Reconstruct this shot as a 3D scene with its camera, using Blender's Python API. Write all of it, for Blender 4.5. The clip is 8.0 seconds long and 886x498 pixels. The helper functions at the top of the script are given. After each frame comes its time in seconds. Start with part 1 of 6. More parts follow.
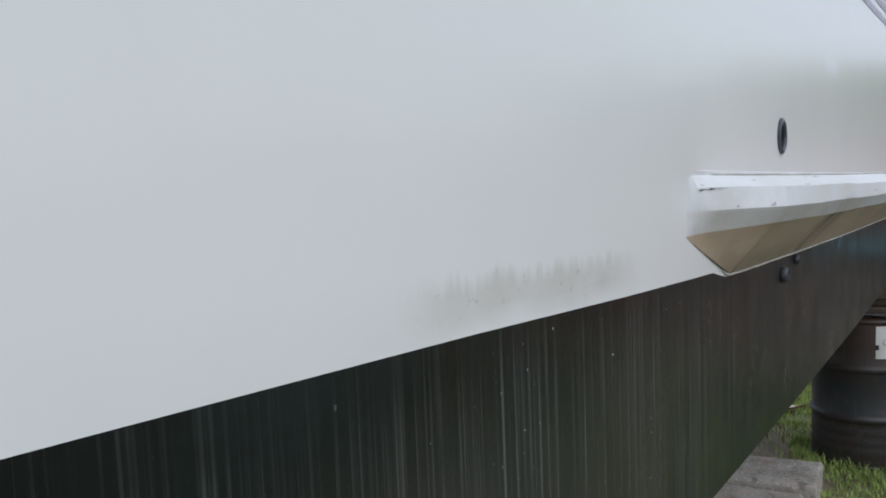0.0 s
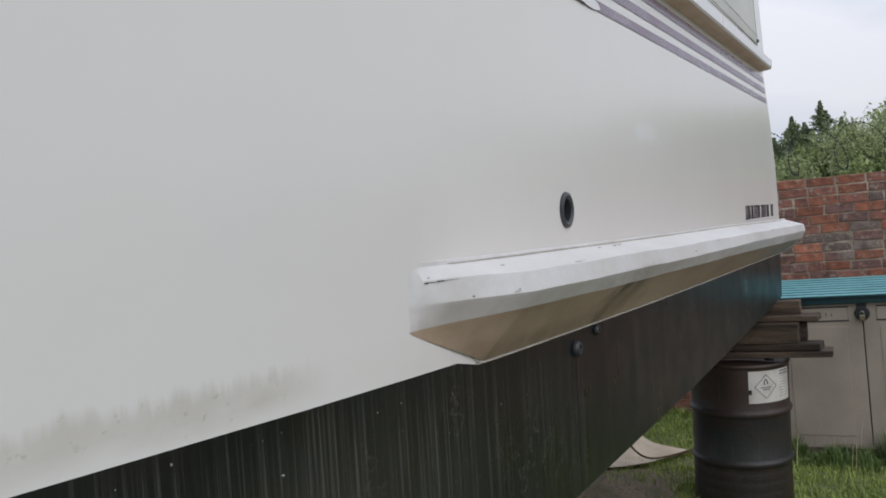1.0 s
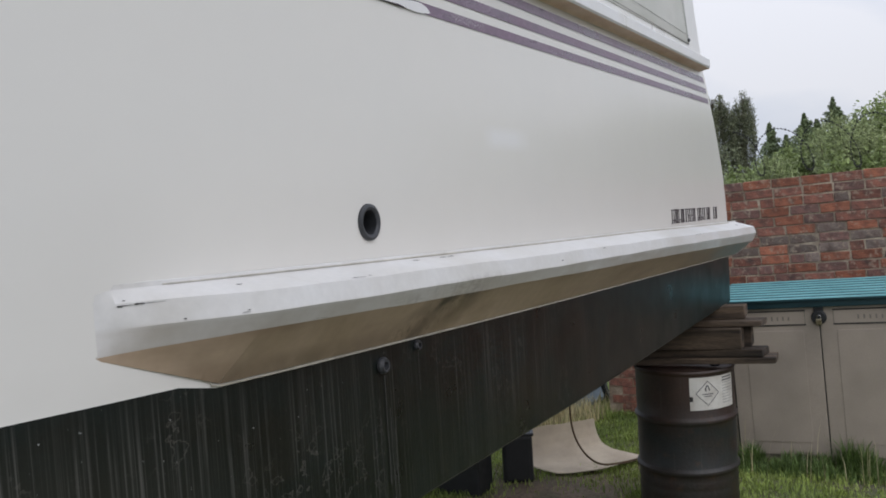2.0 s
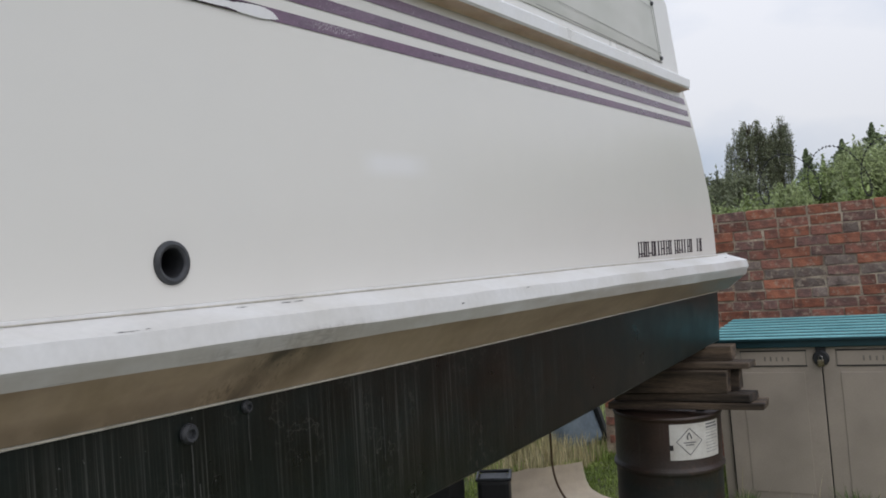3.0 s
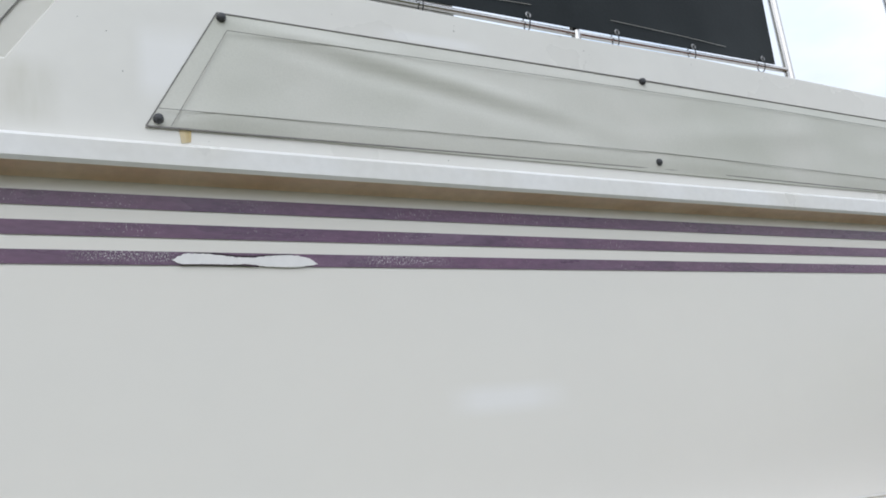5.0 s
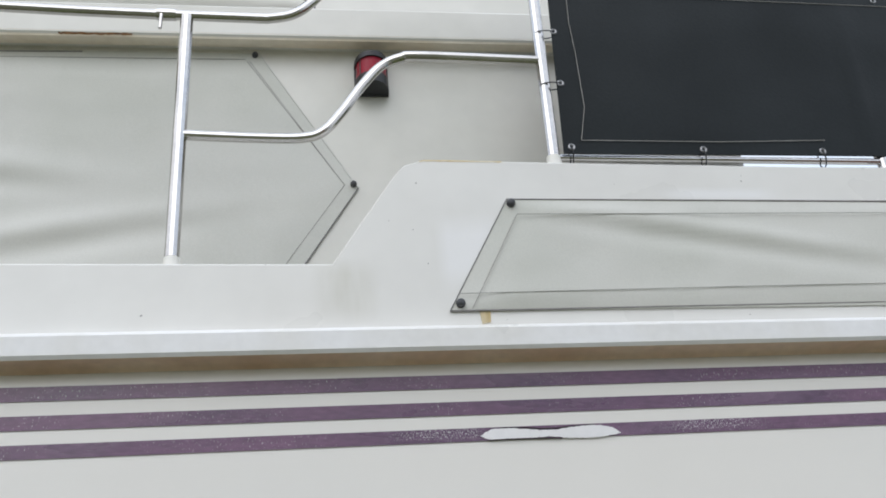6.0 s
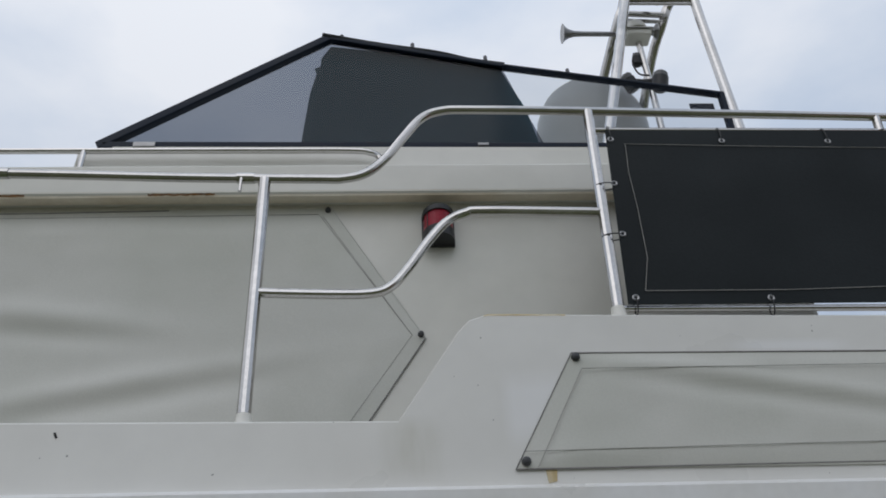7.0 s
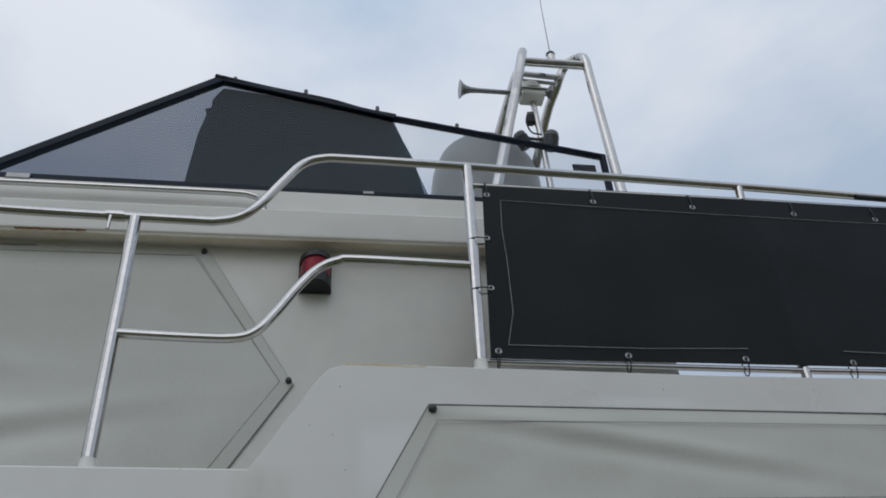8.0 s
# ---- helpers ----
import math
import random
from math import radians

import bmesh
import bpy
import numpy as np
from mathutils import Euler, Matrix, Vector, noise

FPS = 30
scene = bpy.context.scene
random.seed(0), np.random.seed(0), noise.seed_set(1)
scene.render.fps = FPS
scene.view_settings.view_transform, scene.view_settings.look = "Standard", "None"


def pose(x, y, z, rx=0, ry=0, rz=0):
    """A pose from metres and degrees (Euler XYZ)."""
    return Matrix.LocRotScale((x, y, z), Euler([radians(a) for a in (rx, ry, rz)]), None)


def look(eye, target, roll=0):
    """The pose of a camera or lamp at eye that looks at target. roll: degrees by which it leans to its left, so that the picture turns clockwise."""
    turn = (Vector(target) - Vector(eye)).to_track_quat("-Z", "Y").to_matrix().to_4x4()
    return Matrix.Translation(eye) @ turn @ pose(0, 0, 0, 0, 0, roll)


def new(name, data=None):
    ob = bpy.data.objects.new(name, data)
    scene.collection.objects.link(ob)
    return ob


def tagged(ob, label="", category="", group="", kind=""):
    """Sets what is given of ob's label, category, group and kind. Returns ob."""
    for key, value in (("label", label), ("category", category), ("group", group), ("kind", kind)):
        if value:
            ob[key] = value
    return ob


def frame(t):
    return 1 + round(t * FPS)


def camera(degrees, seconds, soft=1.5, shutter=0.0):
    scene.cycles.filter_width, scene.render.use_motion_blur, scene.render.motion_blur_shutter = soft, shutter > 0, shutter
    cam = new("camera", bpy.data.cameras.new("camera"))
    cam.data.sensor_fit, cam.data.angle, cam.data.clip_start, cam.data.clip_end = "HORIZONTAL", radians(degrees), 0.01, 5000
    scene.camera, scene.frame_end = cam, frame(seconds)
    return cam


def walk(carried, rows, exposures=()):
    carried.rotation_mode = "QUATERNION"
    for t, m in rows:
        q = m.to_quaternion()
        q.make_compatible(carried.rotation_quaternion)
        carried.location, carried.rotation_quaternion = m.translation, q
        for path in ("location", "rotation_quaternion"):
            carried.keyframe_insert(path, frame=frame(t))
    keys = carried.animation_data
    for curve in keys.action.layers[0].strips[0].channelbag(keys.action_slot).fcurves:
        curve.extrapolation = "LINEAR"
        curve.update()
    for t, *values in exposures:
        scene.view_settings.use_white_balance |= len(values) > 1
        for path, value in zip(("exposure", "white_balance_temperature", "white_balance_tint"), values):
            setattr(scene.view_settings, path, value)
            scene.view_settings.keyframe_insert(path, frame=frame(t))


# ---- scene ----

cam = camera(54.8, 8.0, soft=1.8)
PATH = [
    (0, (-2.083, -0.409, 1.855), (-0.41, 0.67, 1.662), -2.3),
    (0.5, (-2.008, -0.539, 1.882), (-0.296, 0.483, 1.73), -2.9),
    (1, (-1.86, -0.674, 1.922), (-0.101, 0.272, 1.818), -3.5),
    (1.5, (-1.723, -0.849, 1.923), (0.044, 0.082, 1.819), -4.0),
    (1.7, (-1.669, -0.948, 1.924), (0.08, 0.016, 1.811), -4.1),
    (2.8, (-1.175, -1.243, 1.913), (0.535, -0.21, 1.843), -3.1),
    (3, (-1.077, -1.268, 1.922), (0.617, -0.206, 1.88), -3.3),
    (3.5, (-0.877, -1.365, 1.944), (0.719, -0.16, 1.97), -3.2),
    (4, (-0.664, -1.448, 1.964), (0.788, -0.074, 2.017), -4.6),
    (4.2, (-0.594, -1.469, 1.97), (0.817, -0.054, 2.059), -4.8),
    (5.3, (-0.28, -1.607, 1.894), (0.468, 0.1, 2.619), -7.9),
    (5.5, (-0.283, -1.621, 1.906), (0.306, 0.117, 2.702), -7.0),
    (6, (-0.298, -1.638, 1.938), (0.011, 0.099, 2.881), -5.1),
    (6.5, (-0.294, -1.669, 1.958), (-0.112, 0.017, 3.019), -3.6),
    (7, (-0.281, -1.71, 1.979), (-0.143, -0.111, 3.173), -3.0),
    (7.5, (-0.23, -1.738, 1.981), (-0.043, -0.221, 3.271), -3.2),
    (8, (-0.158, -1.747, 1.967), (0.164, -0.234, 3.234), -4.9),
]
walk(cam, [(t, look(eye, target, roll)) for t, eye, target, roll in PATH],
     exposures=[(0.0, 0.46, 6130, 12), (0.5, 0.53, 6580, 14), (1.0, 0.29, 6600, 15), (1.5, 0.28, 6600, 15), (3.0, 0.24, 6640, 14), (4.2, 0.31, 6600, 11), (5.4, 0.54, 6620, 11), (6.0, 0.54, 6640, 12), (6.5, 0.32, 6620, 12), (7.0, -0.34, 6560, 12), (7.5, -0.51, 6380, 10), (8.0, -0.48, 6440, 11)])

# ---- world and light: an overcast summer day ----
world = bpy.data.worlds.new("overcast_sky")
scene.world = world
world.use_nodes = True
wt = world.node_tree
sky = wt.nodes.new("ShaderNodeTexSky")
sky.sky_type, sky.sun_disc = "NISHITA", False
sky.sun_elevation, sky.sun_rotation = radians(40), radians(207)
wco = wt.nodes.new("ShaderNodeTexCoord")
wmap = wt.nodes.new("ShaderNodeMapping")
wmap.inputs["Scale"].default_value = (1.0, 1.0, 2.2)
wno = wt.nodes.new("ShaderNodeTexNoise")
wno.inputs["Scale"].default_value, wno.inputs["Detail"].default_value = 2.1, 7.0
wra = wt.nodes.new("ShaderNodeValToRGB")
wra.color_ramp.elements[0].position, wra.color_ramp.elements[0].color = 0.36, (4.7, 5.7, 7.1, 1)
wra.color_ramp.elements[1].position, wra.color_ramp.elements[1].color = 0.62, (7.6, 8.05, 8.6, 1)
wmx = wt.nodes.new("ShaderNodeMix")
wmx.data_type = "RGBA"
wmx.inputs[0].default_value = 0.93
wt.links.new(wco.outputs["Generated"], wmap.inputs["Vector"])
wt.links.new(wmap.outputs["Vector"], wno.inputs["Vector"])
wt.links.new(wno.outputs["Fac"], wra.inputs["Fac"])
wt.links.new(sky.outputs["Color"], wmx.inputs[6])
wt.links.new(wra.outputs["Color"], wmx.inputs[7])
wsp, wgr, wml = wt.nodes.new("ShaderNodeSeparateXYZ"), wt.nodes.new("ShaderNodeMapRange"), wt.nodes.new("ShaderNodeVectorMath")
wgr.inputs["To Min"].default_value, wgr.inputs["To Max"].default_value = 0.77, 1.62
wml.operation = "SCALE"
wt.links.new(wco.outputs["Generated"], wsp.inputs["Vector"])
wt.links.new(wsp.outputs["Z"], wgr.inputs["Value"])
wt.links.new(wmx.outputs[2], wml.inputs[0])
wt.links.new(wgr.outputs["Result"], wml.inputs["Scale"])
wt.links.new(wml.outputs["Vector"], wt.nodes["Background"].inputs["Color"])
wt.nodes["Background"].inputs["Strength"].default_value = 0.1
sun = new("sun", bpy.data.lights.new("sun", "SUN"))
sun.data.energy, sun.data.angle, sun.data.color = 0.58, radians(55), (1.0, 0.985, 0.96)
sun.matrix_world = look((-5, -10, 9.5), (0, 0, 0))


# ---- materials ----
def nodes_of(m):
    return m.node_tree.nodes, m.node_tree.links


def material(name, base, rough=0.5, metal=0.0, vary=0.12, scale=6.0, grain=60.0, bump=0.1, stretch=(1, 1, 1), tint=None, coat=0.0, spec=0.5, random_tint=0.0, sheen=0.08):
    """A surface whose colour varies at two scales, with fine relief. tint: the colour of its stains."""
    m = bpy.data.materials.new(name)
    m.use_nodes = True
    nodes, links = nodes_of(m)
    b = nodes["Principled BSDF"]
    b.inputs["Metallic"].default_value = metal
    b.inputs["Coat Weight"].default_value = coat
    b.inputs["Specular IOR Level"].default_value = spec
    co = nodes.new("ShaderNodeTexCoord")
    mp = nodes.new("ShaderNodeMapping")
    mp.inputs["Scale"].default_value = stretch
    links.new(co.outputs["Object"], mp.inputs["Vector"])
    big, small = nodes.new("ShaderNodeTexNoise"), nodes.new("ShaderNodeTexNoise")
    big.inputs["Scale"].default_value, big.inputs["Detail"].default_value = scale, 5.0
    small.inputs["Scale"].default_value, small.inputs["Detail"].default_value = grain, 3.0
    for n in (big, small):
        links.new(mp.outputs["Vector"], n.inputs["Vector"])
    ramp = nodes.new("ShaderNodeValToRGB")
    dark = tint or tuple(c * (1 - 2.2 * vary) for c in base)
    ramp.color_ramp.elements[0].position, ramp.color_ramp.elements[0].color = 0.33, (*dark, 1)
    ramp.color_ramp.elements[1].position, ramp.color_ramp.elements[1].color = 0.62, (*base, 1)
    links.new(big.outputs["Fac"], ramp.inputs["Fac"])
    mul = nodes.new("ShaderNodeMix")
    mul.data_type, mul.blend_type = "RGBA", "MULTIPLY"
    mul.inputs[0].default_value = 1.0
    gr = nodes.new("ShaderNodeMapRange")
    gr.inputs["From Min"].default_value, gr.inputs["From Max"].default_value = 0.3, 0.7
    gr.inputs["To Min"].default_value, gr.inputs["To Max"].default_value = 1 - vary, 1 + vary * 0.6
    links.new(small.outputs["Fac"], gr.inputs["Value"])
    links.new(ramp.outputs["Color"], mul.inputs[6])
    links.new(gr.outputs["Result"], mul.inputs[7])
    last = mul.outputs[2]
    if random_tint:
        info = nodes.new("ShaderNodeObjectInfo")
        hs = nodes.new("ShaderNodeHueSaturation")
        mr = nodes.new("ShaderNodeMapRange")
        mr.inputs["To Min"].default_value, mr.inputs["To Max"].default_value = 1 - random_tint, 1 + random_tint
        links.new(info.outputs["Random"], mr.inputs["Value"])
        links.new(mr.outputs["Result"], hs.inputs["Value"])
        links.new(last, hs.inputs["Color"])
        last = hs.outputs["Color"]
    links.new(last, b.inputs["Base Color"])
    rr = nodes.new("ShaderNodeMapRange")
    rr.inputs["From Min"].default_value, rr.inputs["From Max"].default_value = 0.3, 0.7
    rr.inputs["To Min"].default_value, rr.inputs["To Max"].default_value = max(rough - sheen, 0.02), min(rough + sheen, 1)
    links.new(big.outputs["Fac"], rr.inputs["Value"])
    links.new(rr.outputs["Result"], b.inputs["Roughness"])
    if bump:
        bp = nodes.new("ShaderNodeBump")
        bp.inputs["Strength"].default_value, bp.inputs["Distance"].default_value = bump, 0.01
        links.new(small.outputs["Fac"], bp.inputs["Height"])
        links.new(bp.outputs["Normal"], b.inputs["Normal"])
    return m


def math_node(m, op, a, b=None, clamp=False):
    nodes, links = nodes_of(m)
    n = nodes.new("ShaderNodeMath")
    n.operation, n.use_clamp = op, clamp
    for i, v in enumerate((a, b)):
        if v is None:
            continue
        if isinstance(v, (int, float)):
            n.inputs[i].default_value = v
        else:
            links.new(v, n.inputs[i])
    return n.outputs[0]


def overlay(m, mask, colour, rough=None):
    """Lays a colour over the base colour of m where mask is 1."""
    nodes, links = nodes_of(m)
    b = nodes["Principled BSDF"]
    under = b.inputs["Base Color"].links[0].from_socket
    mx = nodes.new("ShaderNodeMix")
    mx.data_type = "RGBA"
    links.new(mask, mx.inputs[0])
    links.new(under, mx.inputs[6])
    mx.inputs[7].default_value = (*colour, 1)
    links.new(mx.outputs[2], b.inputs["Base Color"])
    return m


def noise_at(m, stretch, scale, detail=3.0, lo=0.5, hi=0.6, shift=(0, 0, 0)):
    """A noise of the object's space, cut to 0..1 between lo and hi."""
    nodes, links = nodes_of(m)
    co, mp, no, mr = (nodes.new("ShaderNode" + k) for k in ("TexCoord", "Mapping", "TexNoise", "MapRange"))
    mp.inputs["Scale"].default_value, mp.inputs["Location"].default_value = stretch, shift
    no.inputs["Scale"].default_value, no.inputs["Detail"].default_value = scale, detail
    mr.inputs["From Min"].default_value, mr.inputs["From Max"].default_value = lo, hi
    links.new(co.outputs["Object"], mp.inputs["Vector"])
    links.new(mp.outputs["Vector"], no.inputs["Vector"])
    links.new(no.outputs["Fac"], mr.inputs["Value"])
    return mr.outputs["Result"]


def axis_at(m, axis, a, b):
    """0 at a, 1 at b along an axis of the object."""
    nodes, links = nodes_of(m)
    co, sp, mr = (nodes.new("ShaderNode" + k) for k in ("TexCoord", "SeparateXYZ", "MapRange"))
    mr.inputs["From Min"].default_value, mr.inputs["From Max"].default_value = a, b
    links.new(co.outputs["Object"], sp.inputs["Vector"])
    links.new(sp.outputs["XYZ".index(axis)], mr.inputs["Value"])
    return mr.outputs["Result"]


def band(m, axis, a, b, c, d):
    return math_node(m, "MULTIPLY", axis_at(m, axis, a, b), axis_at(m, axis, d, c))


def sum_at(m, k):
    """Height above a line that falls by k for each metre astern."""
    nodes, links = nodes_of(m)
    co, sp = nodes.new("ShaderNodeTexCoord"), nodes.new("ShaderNodeSeparateXYZ")
    links.new(co.outputs["Object"], sp.inputs["Vector"])
    return math_node(m, "ADD", sp.outputs[2], math_node(m, "MULTIPLY", sp.outputs[0], k))


def ramp_at(m, value, a, b):
    nodes, links = nodes_of(m)
    mr = nodes.new("ShaderNodeMapRange")
    mr.inputs["From Min"].default_value, mr.inputs["From Max"].default_value = a, b
    links.new(value, mr.inputs["Value"])
    return mr.outputs["Result"]


GEL = (0.755, 0.735, 0.69)
M_HULL = material("weathered_gelcoat", GEL, 0.26, vary=0.008, scale=0.8, grain=9, bump=0.010, tint=(0.745, 0.722, 0.675), coat=0.1, sheen=0.015)
# grey-brown run-off stain above the waterline
along = sum_at(M_HULL, 0.05)
comb = math_node(M_HULL, "MULTIPLY", noise_at(M_HULL, (70, 1, 2), 1.0, 3, 0.30, 0.70), 0.018)
upper = ramp_at(M_HULL, math_node(M_HULL, "ADD", along, comb), 1.694, 1.676)
lower = ramp_at(M_HULL, math_node(M_HULL, "ADD", along, math_node(M_HULL, "MULTIPLY", noise_at(M_HULL, (9, 1, 9), 1.0, 4, 0.25, 0.75), -0.014)), 1.618, 1.640)
stain = math_node(M_HULL, "MULTIPLY", band(M_HULL, "X", -1.53, -1.38, -1.08, -0.94), math_node(M_HULL, "MULTIPLY", upper, lower))
streak = math_node(M_HULL, "MULTIPLY", stain, math_node(M_HULL, "ADD", 0.45, math_node(M_HULL, "MULTIPLY", noise_at(M_HULL, (12, 1, 26), 1.0, 5, 0.25, 0.75), 0.55)))
overlay(M_HULL, math_node(M_HULL, "MULTIPLY", streak, 0.60), (0.40, 0.365, 0.275))
spots = math_node(M_HULL, "MULTIPLY", math_node(M_HULL, "MULTIPLY", stain, noise_at(M_HULL, (60, 1, 90), 1.0, 3, 0.62, 0.70)), 0.45)
overlay(M_HULL, spots, (0.30, 0.275, 0.22))
# thin grey film along the waterline, and chalky mottling of the old gelcoat
film = math_node(M_HULL, "MULTIPLY", ramp_at(M_HULL, along, 1.690, 1.628), noise_at(M_HULL, (3, 1, 10), 1.0, 5, 0.35, 0.70))
overlay(M_HULL, math_node(M_HULL, "MULTIPLY", film, 0.16), (0.42, 0.39, 0.33))
overlay(M_HULL, math_node(M_HULL, "MULTIPLY", noise_at(M_HULL, (1.3, 1, 2.2), 1.0, 4, 0.45, 0.72), 0.30), (0.70, 0.695, 0.665))
# polished bright patches
gl = math_node(M_HULL, "MULTIPLY", band(M_HULL, "X", 0.58, 0.66, 0.80, 0.92), band(M_HULL, "Z", 2.06, 2.09, 2.11, 2.14))
overlay(M_HULL, math_node(M_HULL, "MULTIPLY", gl, 0.45), (0.86, 0.86, 0.88))
# brown below the strake: dirt, and the strake's soft shadow put into the colour
dirt_shade = math_node(M_HULL, "MULTIPLY", axis_at(M_HULL, "Z", 2.538, 2.562), noise_at(M_HULL, (4, 1, 1), 2.0, 4, 0.2, 0.65))
overlay(M_HULL, math_node(M_HULL, "MULTIPLY", dirt_shade, 0.45), (0.52, 0.42, 0.29))

M_RAIL = material("rail_gelcoat", (0.70, 0.69, 0.675), 0.38, vary=0.04, scale=5, grain=60, bump=0.03, tint=(0.61, 0.59, 0.555), coat=0.05)
# dark patch on the lower rail: soot, with shadow painted into the colour
soot_shade = math_node(M_RAIL, "MULTIPLY", band(M_RAIL, "X", -0.12, 0.12, 0.28, 0.55), band(M_RAIL, "Z", 1.62, 1.68, 1.725, 1.745))
soot_shade = math_node(M_RAIL, "MULTIPLY", soot_shade, math_node(M_RAIL, "MULTIPLY", noise_at(M_RAIL, (5, 3, 8), 1.0, 4, 0.30, 0.55), math_node(M_RAIL, "MAXIMUM", noise_at(M_RAIL, (24, 8, 200), 1.0, 7, 0.42, 0.74), noise_at(M_RAIL, (60, 8, 34), 1.0, 7, 0.40, 0.74))))
overlay(M_RAIL, math_node(M_RAIL, "MULTIPLY", soot_shade, 0.85), (0.07, 0.045, 0.04))
# lowest rail face: grime, plus its shading and warm bounce put into the colour
grime_shade = math_node(M_RAIL, "MULTIPLY", ramp_at(M_RAIL, sum_at(M_RAIL, 0.033), 1.7465, 1.736), noise_at(M_RAIL, (6, 4, 20), 1.0, 6, 0.20, 0.62))
overlay(M_RAIL, math_node(M_RAIL, "MULTIPLY", grime_shade, 0.52), (0.40, 0.345, 0.29))
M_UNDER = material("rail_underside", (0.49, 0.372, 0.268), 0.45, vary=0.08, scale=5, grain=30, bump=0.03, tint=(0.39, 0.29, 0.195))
# the same patch below: a diagonal shadow painted in, with soot
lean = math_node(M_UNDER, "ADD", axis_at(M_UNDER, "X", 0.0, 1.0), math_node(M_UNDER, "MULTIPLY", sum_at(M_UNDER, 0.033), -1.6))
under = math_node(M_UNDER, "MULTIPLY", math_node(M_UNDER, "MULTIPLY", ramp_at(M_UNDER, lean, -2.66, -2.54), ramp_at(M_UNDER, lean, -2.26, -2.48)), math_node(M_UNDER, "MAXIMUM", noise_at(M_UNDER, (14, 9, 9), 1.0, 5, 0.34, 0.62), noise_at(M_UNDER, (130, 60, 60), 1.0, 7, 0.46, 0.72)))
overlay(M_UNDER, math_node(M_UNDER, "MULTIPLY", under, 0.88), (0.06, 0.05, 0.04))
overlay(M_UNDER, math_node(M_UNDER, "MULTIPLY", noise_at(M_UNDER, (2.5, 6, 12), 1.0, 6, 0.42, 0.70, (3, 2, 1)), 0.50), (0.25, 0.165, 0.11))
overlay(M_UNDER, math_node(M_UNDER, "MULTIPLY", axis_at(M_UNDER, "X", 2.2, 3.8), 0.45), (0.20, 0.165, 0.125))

M_BLACK = material("black_antifouling", (0.0056, 0.0098, 0.0086), 0.34, vary=0.25, scale=5, grain=90, bump=0.04, tint=(0.0044, 0.0058, 0.0048), spec=0.36)
overlay(M_BLACK, math_node(M_BLACK, "MULTIPLY", noise_at(M_BLACK, (3, 1, 5), 1.0, 6, 0.50, 0.68), 0.5), (0.014, 0.0115, 0.008))
# chalky runs: thin, broken, gathered in groups, stronger low down
run = noise_at(M_BLACK, (170, 1, 0.9), 1.0, 2, 0.55, 0.67)
run2 = noise_at(M_BLACK, (420, 1, 1.8), 1.0, 3, 0.53, 0.68, (3.1, 0, 0.4))
broken = noise_at(M_BLACK, (70, 1, 7), 1.0, 4, 0.26, 0.52, (5, 0, 2))
where = noise_at(M_BLACK, (2.6, 1, 0.9), 1.6, 3, 0.28, 0.52, (1.2, 0, 0))
runs = math_node(M_BLACK, "MULTIPLY", math_node(M_BLACK, "MAXIMUM", run, math_node(M_BLACK, "MULTIPLY", run2, 0.65)), math_node(M_BLACK, "MULTIPLY", broken, where))
runs = math_node(M_BLACK, "MULTIPLY", runs, math_node(M_BLACK, "ADD", 0.12, axis_at(M_BLACK, "Z", 1.68, 1.50)), True)
fade = math_node(M_BLACK, "ADD", 0.05, math_node(M_BLACK, "ADD", math_node(M_BLACK, "MULTIPLY", axis_at(M_BLACK, "X", -0.50, -1.0), 0.80), math_node(M_BLACK, "MULTIPLY", axis_at(M_BLACK, "X", 2.2, 0.8), 0.28)))
overlay(M_BLACK, math_node(M_BLACK, "MULTIPLY", math_node(M_BLACK, "MULTIPLY", runs, fade), 0.9, True), (0.145, 0.143, 0.13))
# paler low down towards the bow: the ground's reflection painted into the colour
ground_sheen = math_node(M_BLACK, "MULTIPLY", math_node(M_BLACK, "MULTIPLY", axis_at(M_BLACK, "X", -0.4, -1.0), axis_at(M_BLACK, "Z", 1.66, 1.48)), noise_at(M_BLACK, (3, 1, 3), 1.0, 6, 0.25, 0.60, (4, 0, 1)))
overlay(M_BLACK, math_node(M_BLACK, "MULTIPLY", ground_sheen, 0.8), (0.042, 0.039, 0.030))
# bluer, uneven tint towards the stern
tealish = math_node(M_BLACK, "MULTIPLY", axis_at(M_BLACK, "X", 2.3, 3.7), math_node(M_BLACK, "ADD", 0.45, math_node(M_BLACK, "MULTIPLY", noise_at(M_BLACK, (1.6, 1, 5), 1.0, 4, 0.35, 0.65, (6, 0, 2)), 0.55)))
overlay(M_BLACK, math_node(M_BLACK, "MULTIPLY", tealish, 0.6), (0.008, 0.030, 0.031))
# flaking paint: pale curled rims and small chips
rim = math_node(M_BLACK, "SUBTRACT", noise_at(M_BLACK, (26, 1, 30), 1.0, 5, 0.555, 0.575), noise_at(M_BLACK, (26, 1, 30), 1.0, 5, 0.575, 0.60), True)
flaky = math_node(M_BLACK, "MULTIPLY", noise_at(M_BLACK, (5, 1, 4), 1.0, 3, 0.50, 0.62, (7, 0, 3)), band(M_BLACK, "X", -1.3, -0.6, 0.9, 1.6))
overlay(M_BLACK, math_node(M_BLACK, "MULTIPLY", math_node(M_BLACK, "MULTIPLY", rim, flaky), 0.40), (0.14, 0.13, 0.115))
chip = math_node(M_BLACK, "MULTIPLY", noise_at(M_BLACK, (120, 1, 95), 1.0, 2, 0.70, 0.74), noise_at(M_BLACK, (30, 1, 1.5), 1.0, 3, 0.50, 0.62, (2, 0, 8)))
